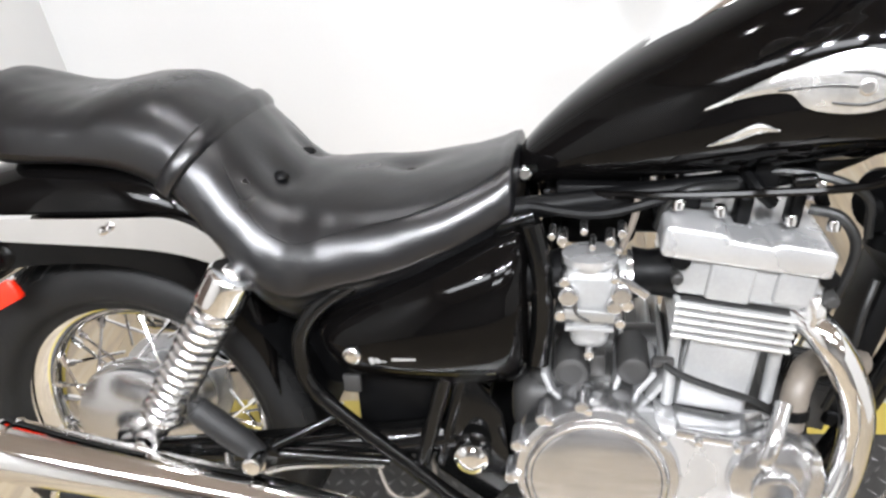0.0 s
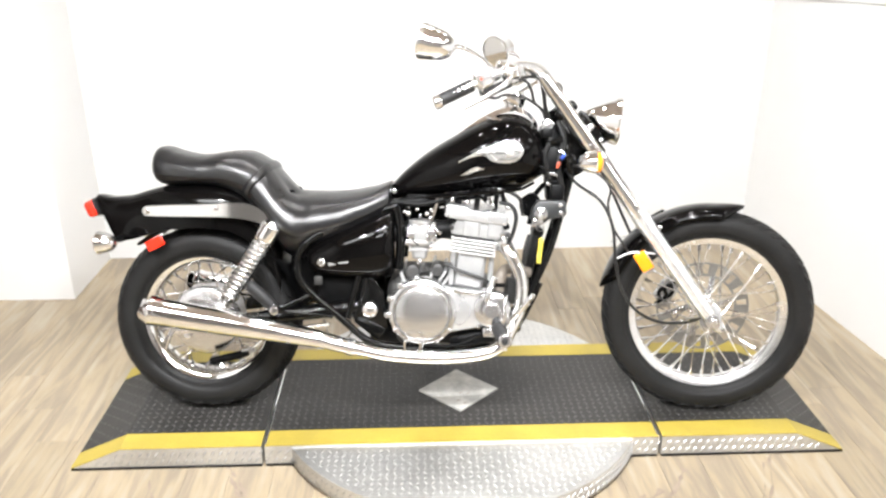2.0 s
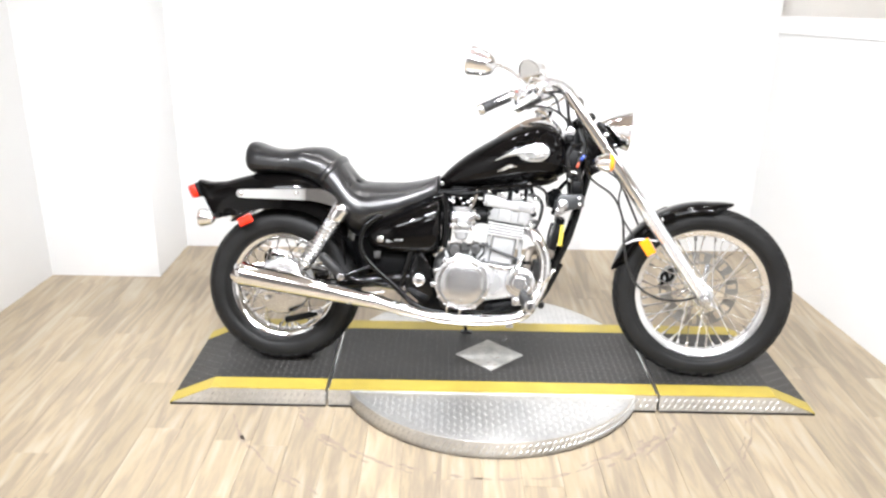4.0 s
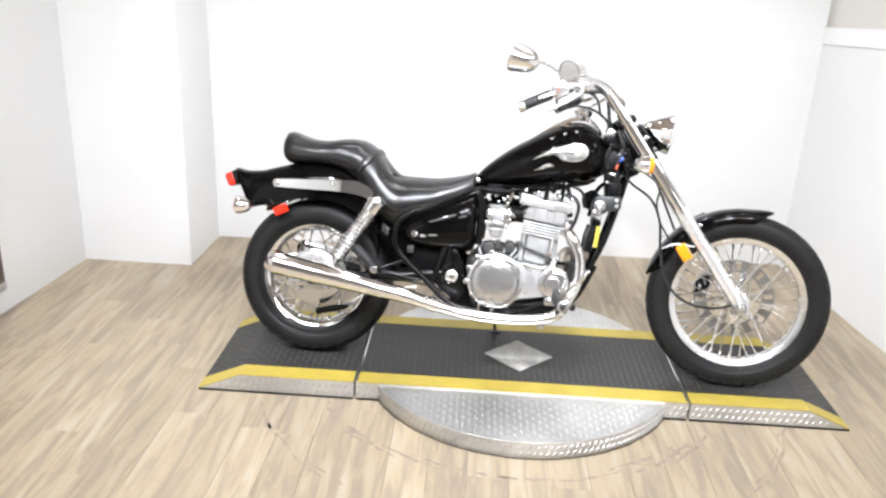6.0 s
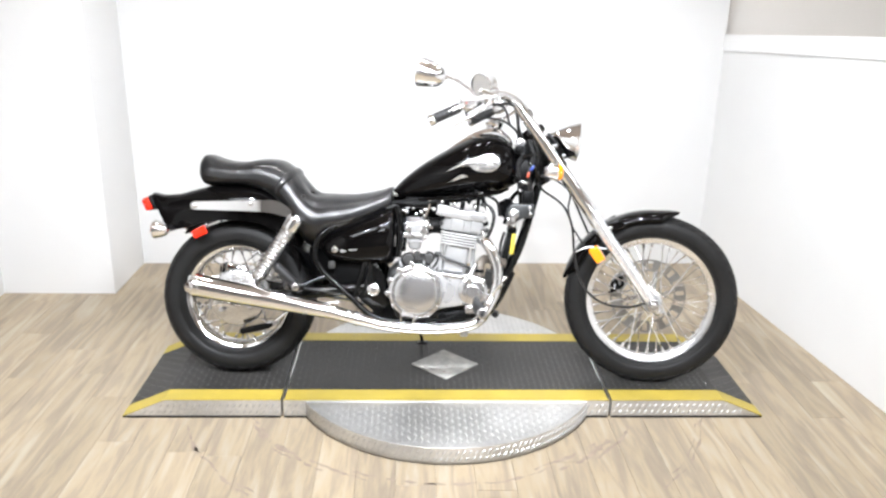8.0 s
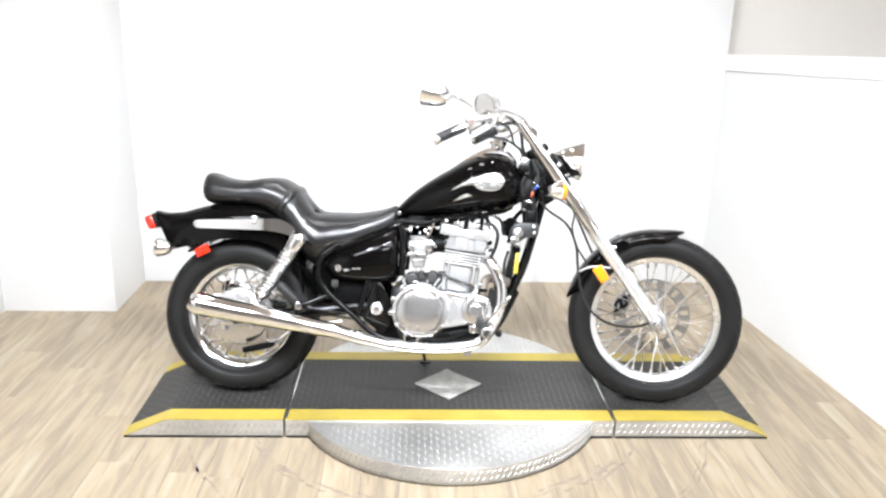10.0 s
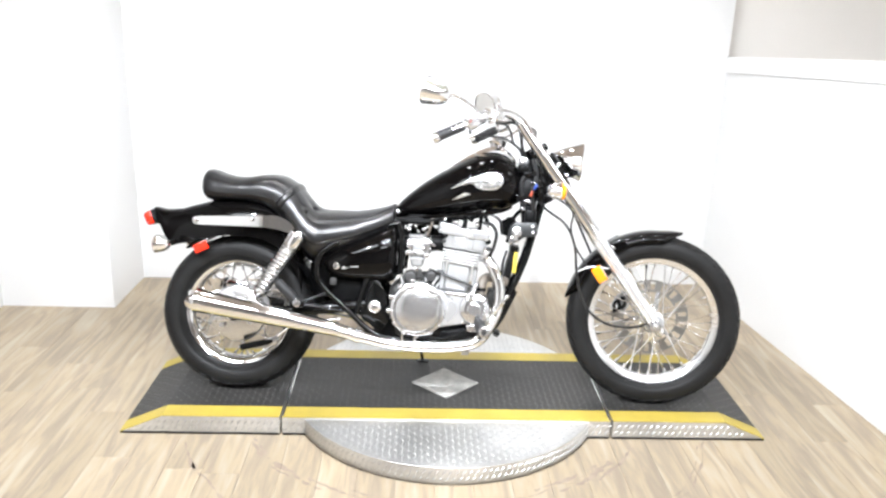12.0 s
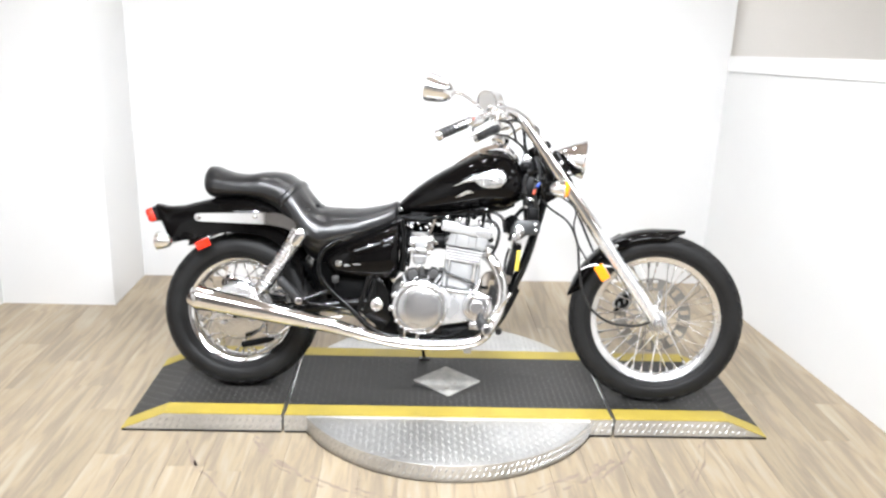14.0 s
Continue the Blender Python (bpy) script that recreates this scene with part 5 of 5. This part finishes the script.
for x, z in ((0.785, 0.674), (0.83, 0.667), (0.905, 0.657), (0.95, 0.651)):
    parts("cover_bolt", [lathe([(0, 0.008), (0.006, 0.008), (0.0075, 0.004), (0.0075, -0.004), (0, -0.004)], 12, pose(x, y, z, 90, 0, 0)) for y in (-0.10, 0.0, 0.10)], M_CHROME, eng)
parts("spark_cap", (disc_y(0.95, -0.122, 0.575, 0.008, 0.03), disc_y(0.785, -0.128, 0.598, 0.007, 0.016)), M_DARK_AND_SHADE, eng)
parts("notch_shade", (disc_y(0.788, -0.130, 0.621, 0.0105, 0.014, 0.002), disc_y(0.944, -0.130, 0.602, 0.0105, 0.014, 0.002)), M_PLASTIC, eng)

# right crankcase cover: clutch drum cover with its ring, gear side and pump
CX, CZ = 0.700, 0.350
part("clutch_cover", disc_y(CX, -0.150, CZ, 0.101, 0.060, 0.014, 64), M_ALU, eng, "polished clutch cover")
part("gear_case", slab([(0.735, 0.432), (0.79, 0.420), (0.85, 0.410), (0.895, 0.415), (0.93, 0.395), (0.935, 0.345), (0.91, 0.315), (0.85, 0.300), (0.79, 0.290), (0.73, 0.270)], -0.168, -0.10, 0.012, 4), M_SATIN, eng, "polished case between clutch and pump", angle=50)
part("gear_case_lip", slab([(0.79, 0.424), (0.85, 0.414), (0.895, 0.419), (0.894, 0.408), (0.85, 0.402), (0.79, 0.411)], -0.173, -0.12, 0.003), M_ALU, eng)
part("clutch_ring", lathe([(0.088, 0.004), (0.086, -0.003), (0.082, -0.0065), (0.079, -0.0060), (0.0765, -0.002)], 72, pose(CX, -0.180, CZ)), M_ALU_BRUSHED, eng)
part("clutch_face", disc_y(CX, -0.180, CZ, 0.0775, 0.011, 0.004, 64, 0.006), M_ALU_BRUSHED, eng, "brushed round clutch face")
for k in range(11):
    a = radians(38 + 29 * k)
    part("case_screw", disc_y(CX + 0.0965 * math.cos(a), -0.176, CZ + 0.0965 * math.sin(a), 0.0052, 0.012, 0.002, 12), M_CHROME_WORN, eng)
for k in range(4):
    a = radians(100 + 28 * k)
    part("case_lug", disc_y(CX + 0.103 * math.cos(a), -0.163, CZ + 0.103 * math.sin(a), 0.009, 0.036, 0.003, 16), M_ALU, eng)
for x, z in ((0.815, 0.414), (0.858, 0.408), (0.865, 0.312), (0.945, 0.398), (0.95, 0.34)):
    part("case_screw", disc_y(x, -0.178, z, 0.0052, 0.016, 0.002, 12), M_CHROME_WORN, eng)
pump = part("water_pump", merge(disc_y(0.905, -0.158, 0.362, 0.055, 0.054, 0.012, 40, 0.004), disc_y(0.902, -0.190, 0.360, 0.027, 0.018, 0.006, 28)), M_ALU, eng, "polished round pump cover")
part("pump_pipe", tube([(0.890, -0.180, 0.385), (0.890, -0.186, 0.402), (0.897, -0.178, 0.426), (0.910, -0.150, 0.450)], 0.0105, 12, 24), M_ALU, pump)
part("coolant_hose", tube([(0.925, -0.13, 0.405), (0.926, -0.128, 0.430), (0.932, -0.118, 0.458), (0.955, -0.085, 0.468), (1.02, -0.05, 0.45)], 0.0165, 14, 30), M_HOSE, pump, "grey-brown coolant hose")
parts("hose_clip", (tube([(0.925, -0.13, 0.422), (0.9255, -0.129, 0.434)], 0.019, 16), tube([(0.925, -0.13, 0.40), (0.925, -0.13, 0.407)], 0.019, 16)), M_PLASTIC, pump)
part("drive_cover", box(0.30, 0.06, 0.15, pose(0.72, 0.14, 0.34), 0.03, 3), M_ALU, eng)
part("oil_pan", box(0.24, 0.18, 0.05, pose(0.80, 0, 0.235), 0.012), M_CAST, eng)
part("oil_pipe", tube([(0.63, -0.14, 0.30), (0.65, -0.168, 0.268), (0.72, -0.172, 0.252), (0.80, -0.168, 0.252), (0.86, -0.155, 0.275), (0.91, -0.15, 0.295)], 0.006, 8, 40), M_PLASTIC, eng)
part("breather_hose", tube([(0.775, -0.135, 0.488), (0.80, -0.138, 0.474), (0.84, -0.14, 0.460), (0.878, -0.138, 0.446), (0.90, -0.13, 0.43)], 0.0045, 8, 18), M_CABLE, eng)
part("starter_motor", tube([(0.645, -0.02, 0.448), (0.775, -0.02, 0.448)], 0.028, 18), M_DARK_AND_SHADE, eng, "dark starter motor")
for x, z, r in ((0.742, 0.452, 0.020), (0.668, 0.446, 0.022)):
    part("case_boss", disc_y(x, -0.09, z + 0.016, r, 0.07, 0.008), M_DARK_AND_SHADE, eng)
parts("starter_cap", (box(0.018, 0.02, 0.03, pose(0.70, -0.12, 0.478), 0.003), box(0.026, 0.012, 0.012, pose(0.775, -0.13, 0.488), 0.003)), M_DARK_AND_SHADE, eng)

part("carb_backing", merge(box(0.10, 0.07, 0.075, pose(0.70, 0.055, 0.60), 0.015, 3), tube([(0.64, 0.055, 0.60), (0.78, 0.055, 0.60)], 0.028, 16), box(0.13, 0.10, 0.02, pose(0.70, 0.0, 0.652), 0.005)), M_PLASTIC, bike, "black backing added behind the carburettor")

# carburettor between side cover and cylinder
carb = part("carburettor", merge(box(0.058, 0.060, 0.064, pose(0.692, -0.085, 0.582), 0.012, 3), box(0.046, 0.054, 0.052, pose(0.690, -0.085, 0.552), 0.014, 4), tube([(0.652, -0.075, 0.588), (0.735, -0.075, 0.590)], 0.024, 20)), M_CAST, bike, "silver carburettor")
carb.matrix_local = Matrix.Translation((0.694, -0.09, 0.558)) @ Matrix.Scale(1.1, 4) @ Matrix.Translation((-0.692, 0.075, -0.578))
part("carb_top", lathe([(0.0, 0.016), (0.014, 0.0155), (0.022, 0.012), (0.0245, 0.006), (0.0245, 0.0), (0.029, -0.001), (0.030, -0.004), (0.030, -0.010), (0.0, -0.010)], 28, pose(0.690, -0.088, 0.614, -90, 0, 0)), M_SATIN, carb, "round carburettor top")
part("float_bowl", merge(box(0.052, 0.058, 0.006, pose(0.690, -0.086, 0.545), 0.002), box(0.042, 0.050, 0.034, pose(0.690, -0.086, 0.534), 0.013, 4)), M_CAST, carb, "rounded float bowl")
part("carb_flange", tube([(0.728, -0.078, 0.592), (0.734, -0.078, 0.592)], 0.030, 24), M_ALU, carb)
part("choke_rod", tube([(0.655, -0.118, 0.600), (0.672, -0.121, 0.596), (0.676, -0.121, 0.57), (0.690, -0.121, 0.56)], 0.0028, 8, 20), M_DARK_AND_SHADE, carb)
part("carb_boss", disc_y(0.668, -0.118, 0.588, 0.011, 0.014, 0.003, 20), M_ALU, carb)
part("carb_boss", disc_y(0.716, -0.118, 0.578, 0.009, 0.014, 0.003, 20), M_ALU, carb)
for x, z, r, h in ((0.728, 0.580, 0.008, 0.05), (0.660, 0.565, 0.007, 0.05), (0.722, 0.556, 0.006, 0.045), (0.664, 0.604, 0.006, 0.05), (0.716, 0.608, 0.005, 0.05), (0.690, 0.512, 0.006, 0.03)):
    part("carb_screw", disc_y(x, -0.098, z, r, h, 0.002, 14), M_CHROME_WORN, carb)
part("carb_lever", merge(box(0.034, 0.006, 0.010, pose(0.735, -0.120, 0.600, 0, 35, 0), 0.002), disc_y(0.722, -0.118, 0.592, 0.011, 0.016, 0.003)), M_ALU, carb, "throttle lever")
part("carb_bracket", box(0.052, 0.004, 0.012, pose(0.690, -0.121, 0.566, 0, 4, 0), 0.001), M_GREY_METAL, carb)
part("intake_boot", tube([(0.735, -0.075, 0.596), (0.755, -0.075, 0.597), (0.785, -0.075, 0.598)], [0.028, 0.025, 0.031], 18, 12), M_PLASTIC, carb, "black rubber intake boot")
part("air_boot", tube([(0.615, -0.075, 0.59), (0.64, -0.075, 0.59), (0.662, -0.075, 0.592)], [0.034, 0.027, 0.029], 18, 12), M_PLASTIC, carb, "black rubber air boot")
part("fuel_line", tube([(0.744, -0.09, 0.676), (0.742, -0.095, 0.655), (0.735, -0.095, 0.630), (0.722, -0.095, 0.598)], 0.0042, 8, 20), M_HOSE, bike, "thin tan fuel line")
for x, z, r in ((0.661, 0.642, 0.006), (0.692, 0.635, 0.004), (0.710, 0.642, 0.0055), (0.722, 0.651, 0.005), (0.719, 0.631, 0.004), (0.683, 0.653, 0.004), (0.650, 0.647, 0.004)):
    part("linkage_screw", disc_y(x, -0.088, z, r, 0.03, 0.0015, 10), M_CHROME_WORN, carb)
parts("plug_boot", (box(0.017, 0.03, 0.050, pose(0.858, -0.07, 0.655, 0, 8, 0), 0.005, 3), box(0.015, 0.03, 0.052, pose(0.915, -0.07, 0.666, 0, 8, 0), 0.005, 3), box(0.028, 0.05, 0.030, pose(0.800, -0.05, 0.672, 0, 8, 0), 0.006, 3)), M_PLASTIC, eng, "black rubber plug boot")
part("tank_mount", box(0.026, 0.016, 0.014, pose(0.912, -0.122, 0.703, 0, -6, 0), 0.004, 3), M_FRAME, bike, "black tank mount")
part("mount_bolt", disc_y(0.926, -0.128, 0.701, 0.0055, 0.010), M_CHROME, bike)
part("drain_tube", tube([(0.695, -0.09, 0.508), (0.69, -0.10, 0.48), (0.66, -0.10, 0.462)], 0.004, 8, 16), M_CABLE, carb)
part("fuel_tap", merge(box(0.10, 0.08, 0.03, pose(0.70, -0.03, 0.665), 0.006), box(0.03, 0.05, 0.035, pose(0.885, -0.05, 0.695), 0.006), tube([(0.86, -0.06, 0.70), (0.875, -0.09, 0.68), (0.89, -0.09, 0.665)], 0.008, 8), tube([(0.925, -0.05, 0.71), (0.935, -0.08, 0.685), (0.945, -0.08, 0.66)], 0.008, 8), tube([(0.62, -0.09, 0.66), (0.70, -0.10, 0.655), (0.78, -0.09, 0.672)], 0.006, 8)), M_PLASTIC, bike, "black fuel tap and hoses under the tank")
part("plug_lead", tube([(0.84, -0.05, 0.69), (0.92, -0.08, 0.698), (0.985, -0.085, 0.675), (1.0, -0.07, 0.62)], 0.0055, 8, 30), M_CABLE, bike)
radiator = part("radiator", box(0.026, 0.10, 0.20, pose(1.026, 0, 0.462, 0, 13, 0), 0.006), M_PLASTIC, bike, "black radiator")
parts("radiator_tank", (box(0.032, 0.11, 0.026, pose(1.050, 0, 0.566, 0, 13, 0), 0.008, 3), box(0.032, 0.11, 0.026, pose(1.003, 0, 0.358, 0, 13, 0), 0.008, 3)), M_PLASTIC, radiator)
part("radiator_cap", tube([(1.030, -0.02, 0.585), (1.036, -0.02, 0.605)], 0.016, 16), M_PLASTIC, radiator)
part("overflow_hose", tube([(1.02, -0.06, 0.56), (1.008, -0.07, 0.52), (1.0, -0.07, 0.45), (0.985, -0.06, 0.38)], 0.005, 8, 24), M_CABLE, bike, "thin black hose")

# ignition bracket on the down tube
ign = part("ignition_bracket", slab([(1.024, 0.645), (1.040, 0.668), (1.122, 0.668), (1.128, 0.628), (1.118, 0.618), (1.078, 0.612), (1.050, 0.592), (1.030, 0.595), (1.020, 0.615)], -0.102, -0.074, 0.006, 3), M_GREY_PLASTIC, bike, "dark grey ignition switch bracket")
part("key_barrel", merge(disc_y(1.050, -0.108, 0.630, 0.0195, 0.022, 0.004), disc_y(1.050, -0.116, 0.630, 0.012, 0.022, 0.003), box(0.016, 0.014, 0.028, pose(1.032, -0.106, 0.602, 0, 20, 0), 0.004)), M_ALU, ign, "chrome key barrel")
parts("bracket_screw", (disc_y(1.108, -0.104, 0.655, 0.006, 0.008), disc_y(1.110, -0.104, 0.632, 0.006, 0.008)), M_CHROME_WORN, ign)
part("horn", merge(lathe([(0.0, 0.025), (0.02, 0.022), (0.036, 0.01), (0.039, 0.0), (0.036, -0.006), (0.0, -0.006)], 28, pose(1.028, -0.02, 0.645, 0, 0, -55)), lathe([(0.0, 0.012), (0.012, 0.012), (0.014, 0.004), (0.030, 0.003), (0.030, 0.0), (0.0, 0.0)], 20, pose(1.012, -0.042, 0.645, 0, 0, 125)), tube([(1.03, 0, 0.66), (1.06, 0, 0.70), (1.09, 0, 0.72)], 0.008, 8)), M_PLASTIC, bike, "black horn")

# ---- exhausts ----
for s in (-1, 1):
    head = part("exhaust_header", tube([(0.925, s * 0.10, 0.545), (0.952, s * 0.132, 0.523), (0.977, s * 0.142, 0.482), (0.994, s * 0.146, 0.428), (0.991, s * 0.152, 0.362), (0.967, s * 0.168, 0.300), (0.928, s * 0.19, 0.246), (0.86, s * 0.197, 0.223), (0.74, s * 0.199, 0.214), (0.62, s * 0.20, 0.220), (0.53, s * 0.20, 0.237), (0.44, s * 0.20, 0.257)], [0.0195, 0.0195, 0.0195, 0.0195, 0.0195, 0.0195, 0.0195, 0.0195, 0.0195, 0.0195, 0.021, 0.024], 18, 120), M_CHROME, bike, "chrome exhaust header")
    part("port_flange", moved(disc_y(0, 0, 0, 0.03, 0.014, 0.003), Matrix.Translation((0.925, s * 0.115, 0.55)) @ pose(0, 0, 0, 0, 0, 55 * s)), M_CHROME_WORN, head)
    part("pipe_clamp", merge(tube([(0.505, s * 0.20, 0.2425), (0.485, s * 0.20, 0.247)], 0.026, 18), disc_y(0.495, s * 0.223, 0.262, 0.007, 0.016), disc_y(0.47, s * 0.226, 0.27, 0.006, 0.014)), M_CHROME_WORN, head, "chrome pipe clamp")
    part("heat_guard_wire", tube([(0.655, s * 0.212, 0.236), (0.655, s * 0.215, 0.268), (0.675, s * 0.215, 0.272), (0.698, s * 0.215, 0.266), (0.698, s * 0.212, 0.232)], 0.0028, 8, 30), M_CHROME, head)
    muf = part("muffler", tube([(0.46, s * 0.20, 0.252), (0.40, s * 0.20, 0.267), (0.25, s * 0.202, 0.294), (0.05, s * 0.206, 0.327), (-0.068, s * 0.209, 0.347), (-0.084, s * 0.209, 0.350)], [0.022, 0.026, 0.033, 0.0390, 0.0420, 0.040], 28, 50), M_CHROME, bike, "long tapered chrome muffler")
    d = Vector((-0.142, 0.003 * s, 0.024)).normalized()
    e = Vector((-0.080, s * 0.209, 0.3493))
    part("end_cap", tube([tuple(e - d * 0.012), tuple(e - d * 0.006), tuple(e + d * 0.006), tuple(e + d * 0.010)], [0.0425, 0.0437, 0.0435, 0.039], 28, 16), M_CHROME, muf, "chrome end cap")
    part("outlet", tube([tuple(e + d * 0.006), tuple(e + d * 0.013)], 0.024, 20), M_PLASTIC, muf, "dark outlet")
    parts("muffler_bracket", (tube([(-0.02, s * 0.175, 0.305), (-0.04, s * 0.19, 0.27), (-0.055, s * 0.19, 0.225)], 0.006, 8), tube([(0.215, s * 0.16, 0.325), (0.23, s * 0.185, 0.312), (0.25, s * 0.20, 0.29)], 0.006, 8)), M_CHROME_WORN, muf)

# brake arm under the muffler, rod and torque link
part("brake_arm", merge(tube([(0.05, -0.10, 0.165), (0.12, -0.10, 0.182), (0.17, -0.10, 0.195)], [0.012, 0.0125, 0.011], 12, 12)), M_PLASTIC, bike, "black rubber brake rod cover")
part("brake_rod", tube([(0.17, -0.10, 0.200), (0.26, -0.105, 0.262), (0.42, -0.115, 0.290)], 0.005, 8), M_CHROME_WORN, bike)
part("brake_lever_arm", slab([(0.145, 0.205), (0.19, 0.215), (0.185, 0.182), (0.16, 0.172)], -0.108, -0.096, 0.003), M_ALU, bike)

part("vent_hose", tube([(0.40, -0.10, 0.30), (0.425, -0.125, 0.252), (0.46, -0.125, 0.243), (0.487, -0.115, 0.268), (0.48, -0.10, 0.31)], 0.003, 8, 30), M_HOSE, bike, "thin tan vent hose")

# ---- rider pegs, brake pedal, side stand ----
for s in (-1, 1):
    fp = part("foot_peg", tube([(0.918, s * 0.165, 0.302), (0.925, s * 0.20, 0.300), (0.938, s * 0.275, 0.292), (0.940, s * 0.282, 0.291)], [0.012, 0.0185, 0.0195, 0.015], 18, 24), M_GRIP, bike, "black rubber rider foot peg")
    part("peg_end", disc_y(0.941, s * 0.287, 0.291, 0.0205, 0.014, 0.008), M_ALU, fp, "chrome peg end")
    part("peg_feeler", tube([(0.941, s * 0.284, 0.276), (0.942, s * 0.284, 0.262)], 0.005, 8), M_CHROME_WORN, fp)
    part("peg_mount", merge(box(0.05, 0.06, 0.03, pose(0.905, s * 0.15, 0.285), 0.008), tube([(0.86, s * 0.12, 0.262), (0.905, s * 0.15, 0.275)], 0.012, 10)), M_ALU if s < 0 else M_FRAME, bike)
pedal = part("brake_pedal", tube([(0.905, -0.178, 0.285), (0.940, -0.205, 0.312), (0.975, -0.235, 0.355), (1.005, -0.25, 0.392)], [0.008, 0.0085, 0.0085, 0.0075], 10, 24), M_CHROME, bike, "chrome brake pedal")
part("pedal_pad", moved(box(0.05, 0.032, 0.010, None, 0.004, 3), pose(1.005, -0.255, 0.400, 0, -48, 0)), M_CHROME, pedal)
part("frame_guard", merge(box(0.13, 0.04, 0.045, pose(0.855, -0.135, 0.258, 0, -12, 0), 0.014, 3), disc_y(0.80, -0.15, 0.252, 0.017, 0.02)), M_PLASTIC, bike, "black plastic cover")
stand = part("side_stand", tube([(0.69, 0.12, 0.215), (0.70, 0.19, 0.145), (0.71, 0.268, 0.074)], [0.010, 0.007, 0.007], 10, 12), M_FRAME, bike, "black side stand, folded out")
part("stand_foot", box(0.045, 0.028, 0.006, pose(0.712, 0.272, 0.0655, 13.5, 0, 0), 0.002), M_FRAME, stand)
part("stand_spring", tube([(0.66, 0.10, 0.215), (0.672, 0.13, 0.19), (0.69, 0.15, 0.17)], 0.007, 8), M_GREY_METAL, stand)

part("stand_stop", box(0.028, 0.03, 0.04, pose(0.882, 0.0, 0.172), 0.004), M_GREY_METAL, bike)
regulator = part("regulator", box(0.03, 0.10, 0.06, pose(0.970, 0, 0.372, 0, 13, 0), 0.004), M_DARK_AND_SHADE, bike, "dark finned regulator")
parts("regulator_fin", [box(0.046, 0.006, 0.066, pose(0.976, y, 0.374, 0, 13, 0), 0.002) for y in np.linspace(-0.045, 0.045, 8)], M_DARK_AND_SHADE, regulator)
shifter = part("shift_lever", tube([(0.89, 0.17, 0.262), (0.94, 0.178, 0.238), (1.004, 0.182, 0.208)], 0.008, 10, 16), M_FRAME, bike, "black shift lever")
part("shift_pad", tube([(1.006, 0.165, 0.208), (1.008, 0.19, 0.207), (1.010, 0.225, 0.205)], [0.012, 0.0145, 0.0135], 14, 14), M_GRIP, shifter, "black rubber pad")

# key with its tag, hanging from the ignition switch
key = thing("key_with_tag", "ignition key with yellow plastic tag, hanging", "key", BIKE)
part("key", merge(box(0.012, 0.004, 0.022, pose(1.046, -0.128, 0.622), 0.001), disc_y(1.046, -0.128, 0.608, 0.009, 0.003)), M_CHROME_WORN, key)
part("ring", tube([(1.046 + 0.011 * math.cos(a), -0.128, 0.592 + 0.011 * math.sin(a)) for a in np.linspace(0, 2 * math.pi, 13)], 0.0013, 6, 40), M_CHROME, key)
part("tag", box(0.020, 0.003, 0.074, pose(1.048, -0.128, 0.522, 0, 9, 48), 0.001), M_YELLOW_TAG, key, "plain yellow plastic tag")

# ---- floor boards ----
BOARD_W, BOARD_L = 0.128, 0.86
board = mesh_of("plank", box(BOARD_W - 0.0007, BOARD_L - 0.0007, 0.008, pose(0, 0, -0.004), 0.0005, 1), M_PLANK)
rng = random.Random(5)
near, far = 0, []
for i in range(int((FAR - LEFT + 0.6) / BOARD_W)):
    start = FRONT - rng.random() * BOARD_L
    x = LEFT - 0.6 + (i + 0.5) * BOARD_W
    for j in range(int((BACK - FRONT) / BOARD_L) + 2):
        y = start + (j + 0.5) * BOARD_L
        if y - BOARD_L / 2 > BACK + 0.1 or y - BOARD_L / 2 < FRONT - 0.14:
            continue
        if x < 1.75 and y > -2.7:
            ob = new("plank", board)
            ob.parent = floor
            ob.matrix_local = pose(x, y, 0)
        else:
            far.append((x, y))
rest = merge(*[box(BOARD_W - 0.0012, BOARD_L - 0.0012, 0.008, pose(x, y, -0.004), 0) for x, y in far])
tagged(part("far_planks", rest, M_PLANK, floor), kind="stuff")
# worn rings on the floor where the turntable's rollers and feet have dragged: broken smudges of uneven width
for r0, a0, a1, w in ((0.756, 200, 216, 0.009), (0.770, 205, 226, 0.006), (0.748, 218, 236, 0.008), (0.722, 230, 248, 0.007), (0.697, 243, 270, 0.006), (0.694, 262, 300, 0.006), (0.672, 294, 310, 0.008), (0.715, 300, 322, 0.011), (0.742, 312, 332, 0.009), (0.69, 306, 318, 0.007), (0.813, 322, 325, 0.006), (0.985, 199, 214, 0.008), (0.980, 209, 230, 0.007), (0.962, 224, 238, 0.005), (0.985, 311, 345, 0.004), (0.965, 318, 340, 0.003), (0.69, 30, 60, 0.003)):
    pts = []
    for a in np.linspace(radians(a0), radians(a1), 60):
        r = r0 + 0.014 * noise.noise((a * 7, r0 * 9, 0)) + 0.004 * noise.noise((a * 31, r0 * 9, 4))
        pts.append((r * math.cos(a), r * math.sin(a), 0.0004, w * max(0.0, 0.55 + 1.7 * noise.noise((a * 22, 3, r0 * 50)))))
    bm = bmesh.new()
    rows = []
    for x, y, z, q in pts:
        k = math.hypot(x, y)
        rows.append([bm.verts.new((x * (k + e * q) / k, y * (k + e * q) / k, z)) for e in (-1, 1)])
    for a, b in zip(rows, rows[1:]):
        bm.faces.new((a[0], a[1], b[1], b[0]))
    part("scuff_line", bm, M_SCUFF, floor, "dark curved scuff worn by the turntable")
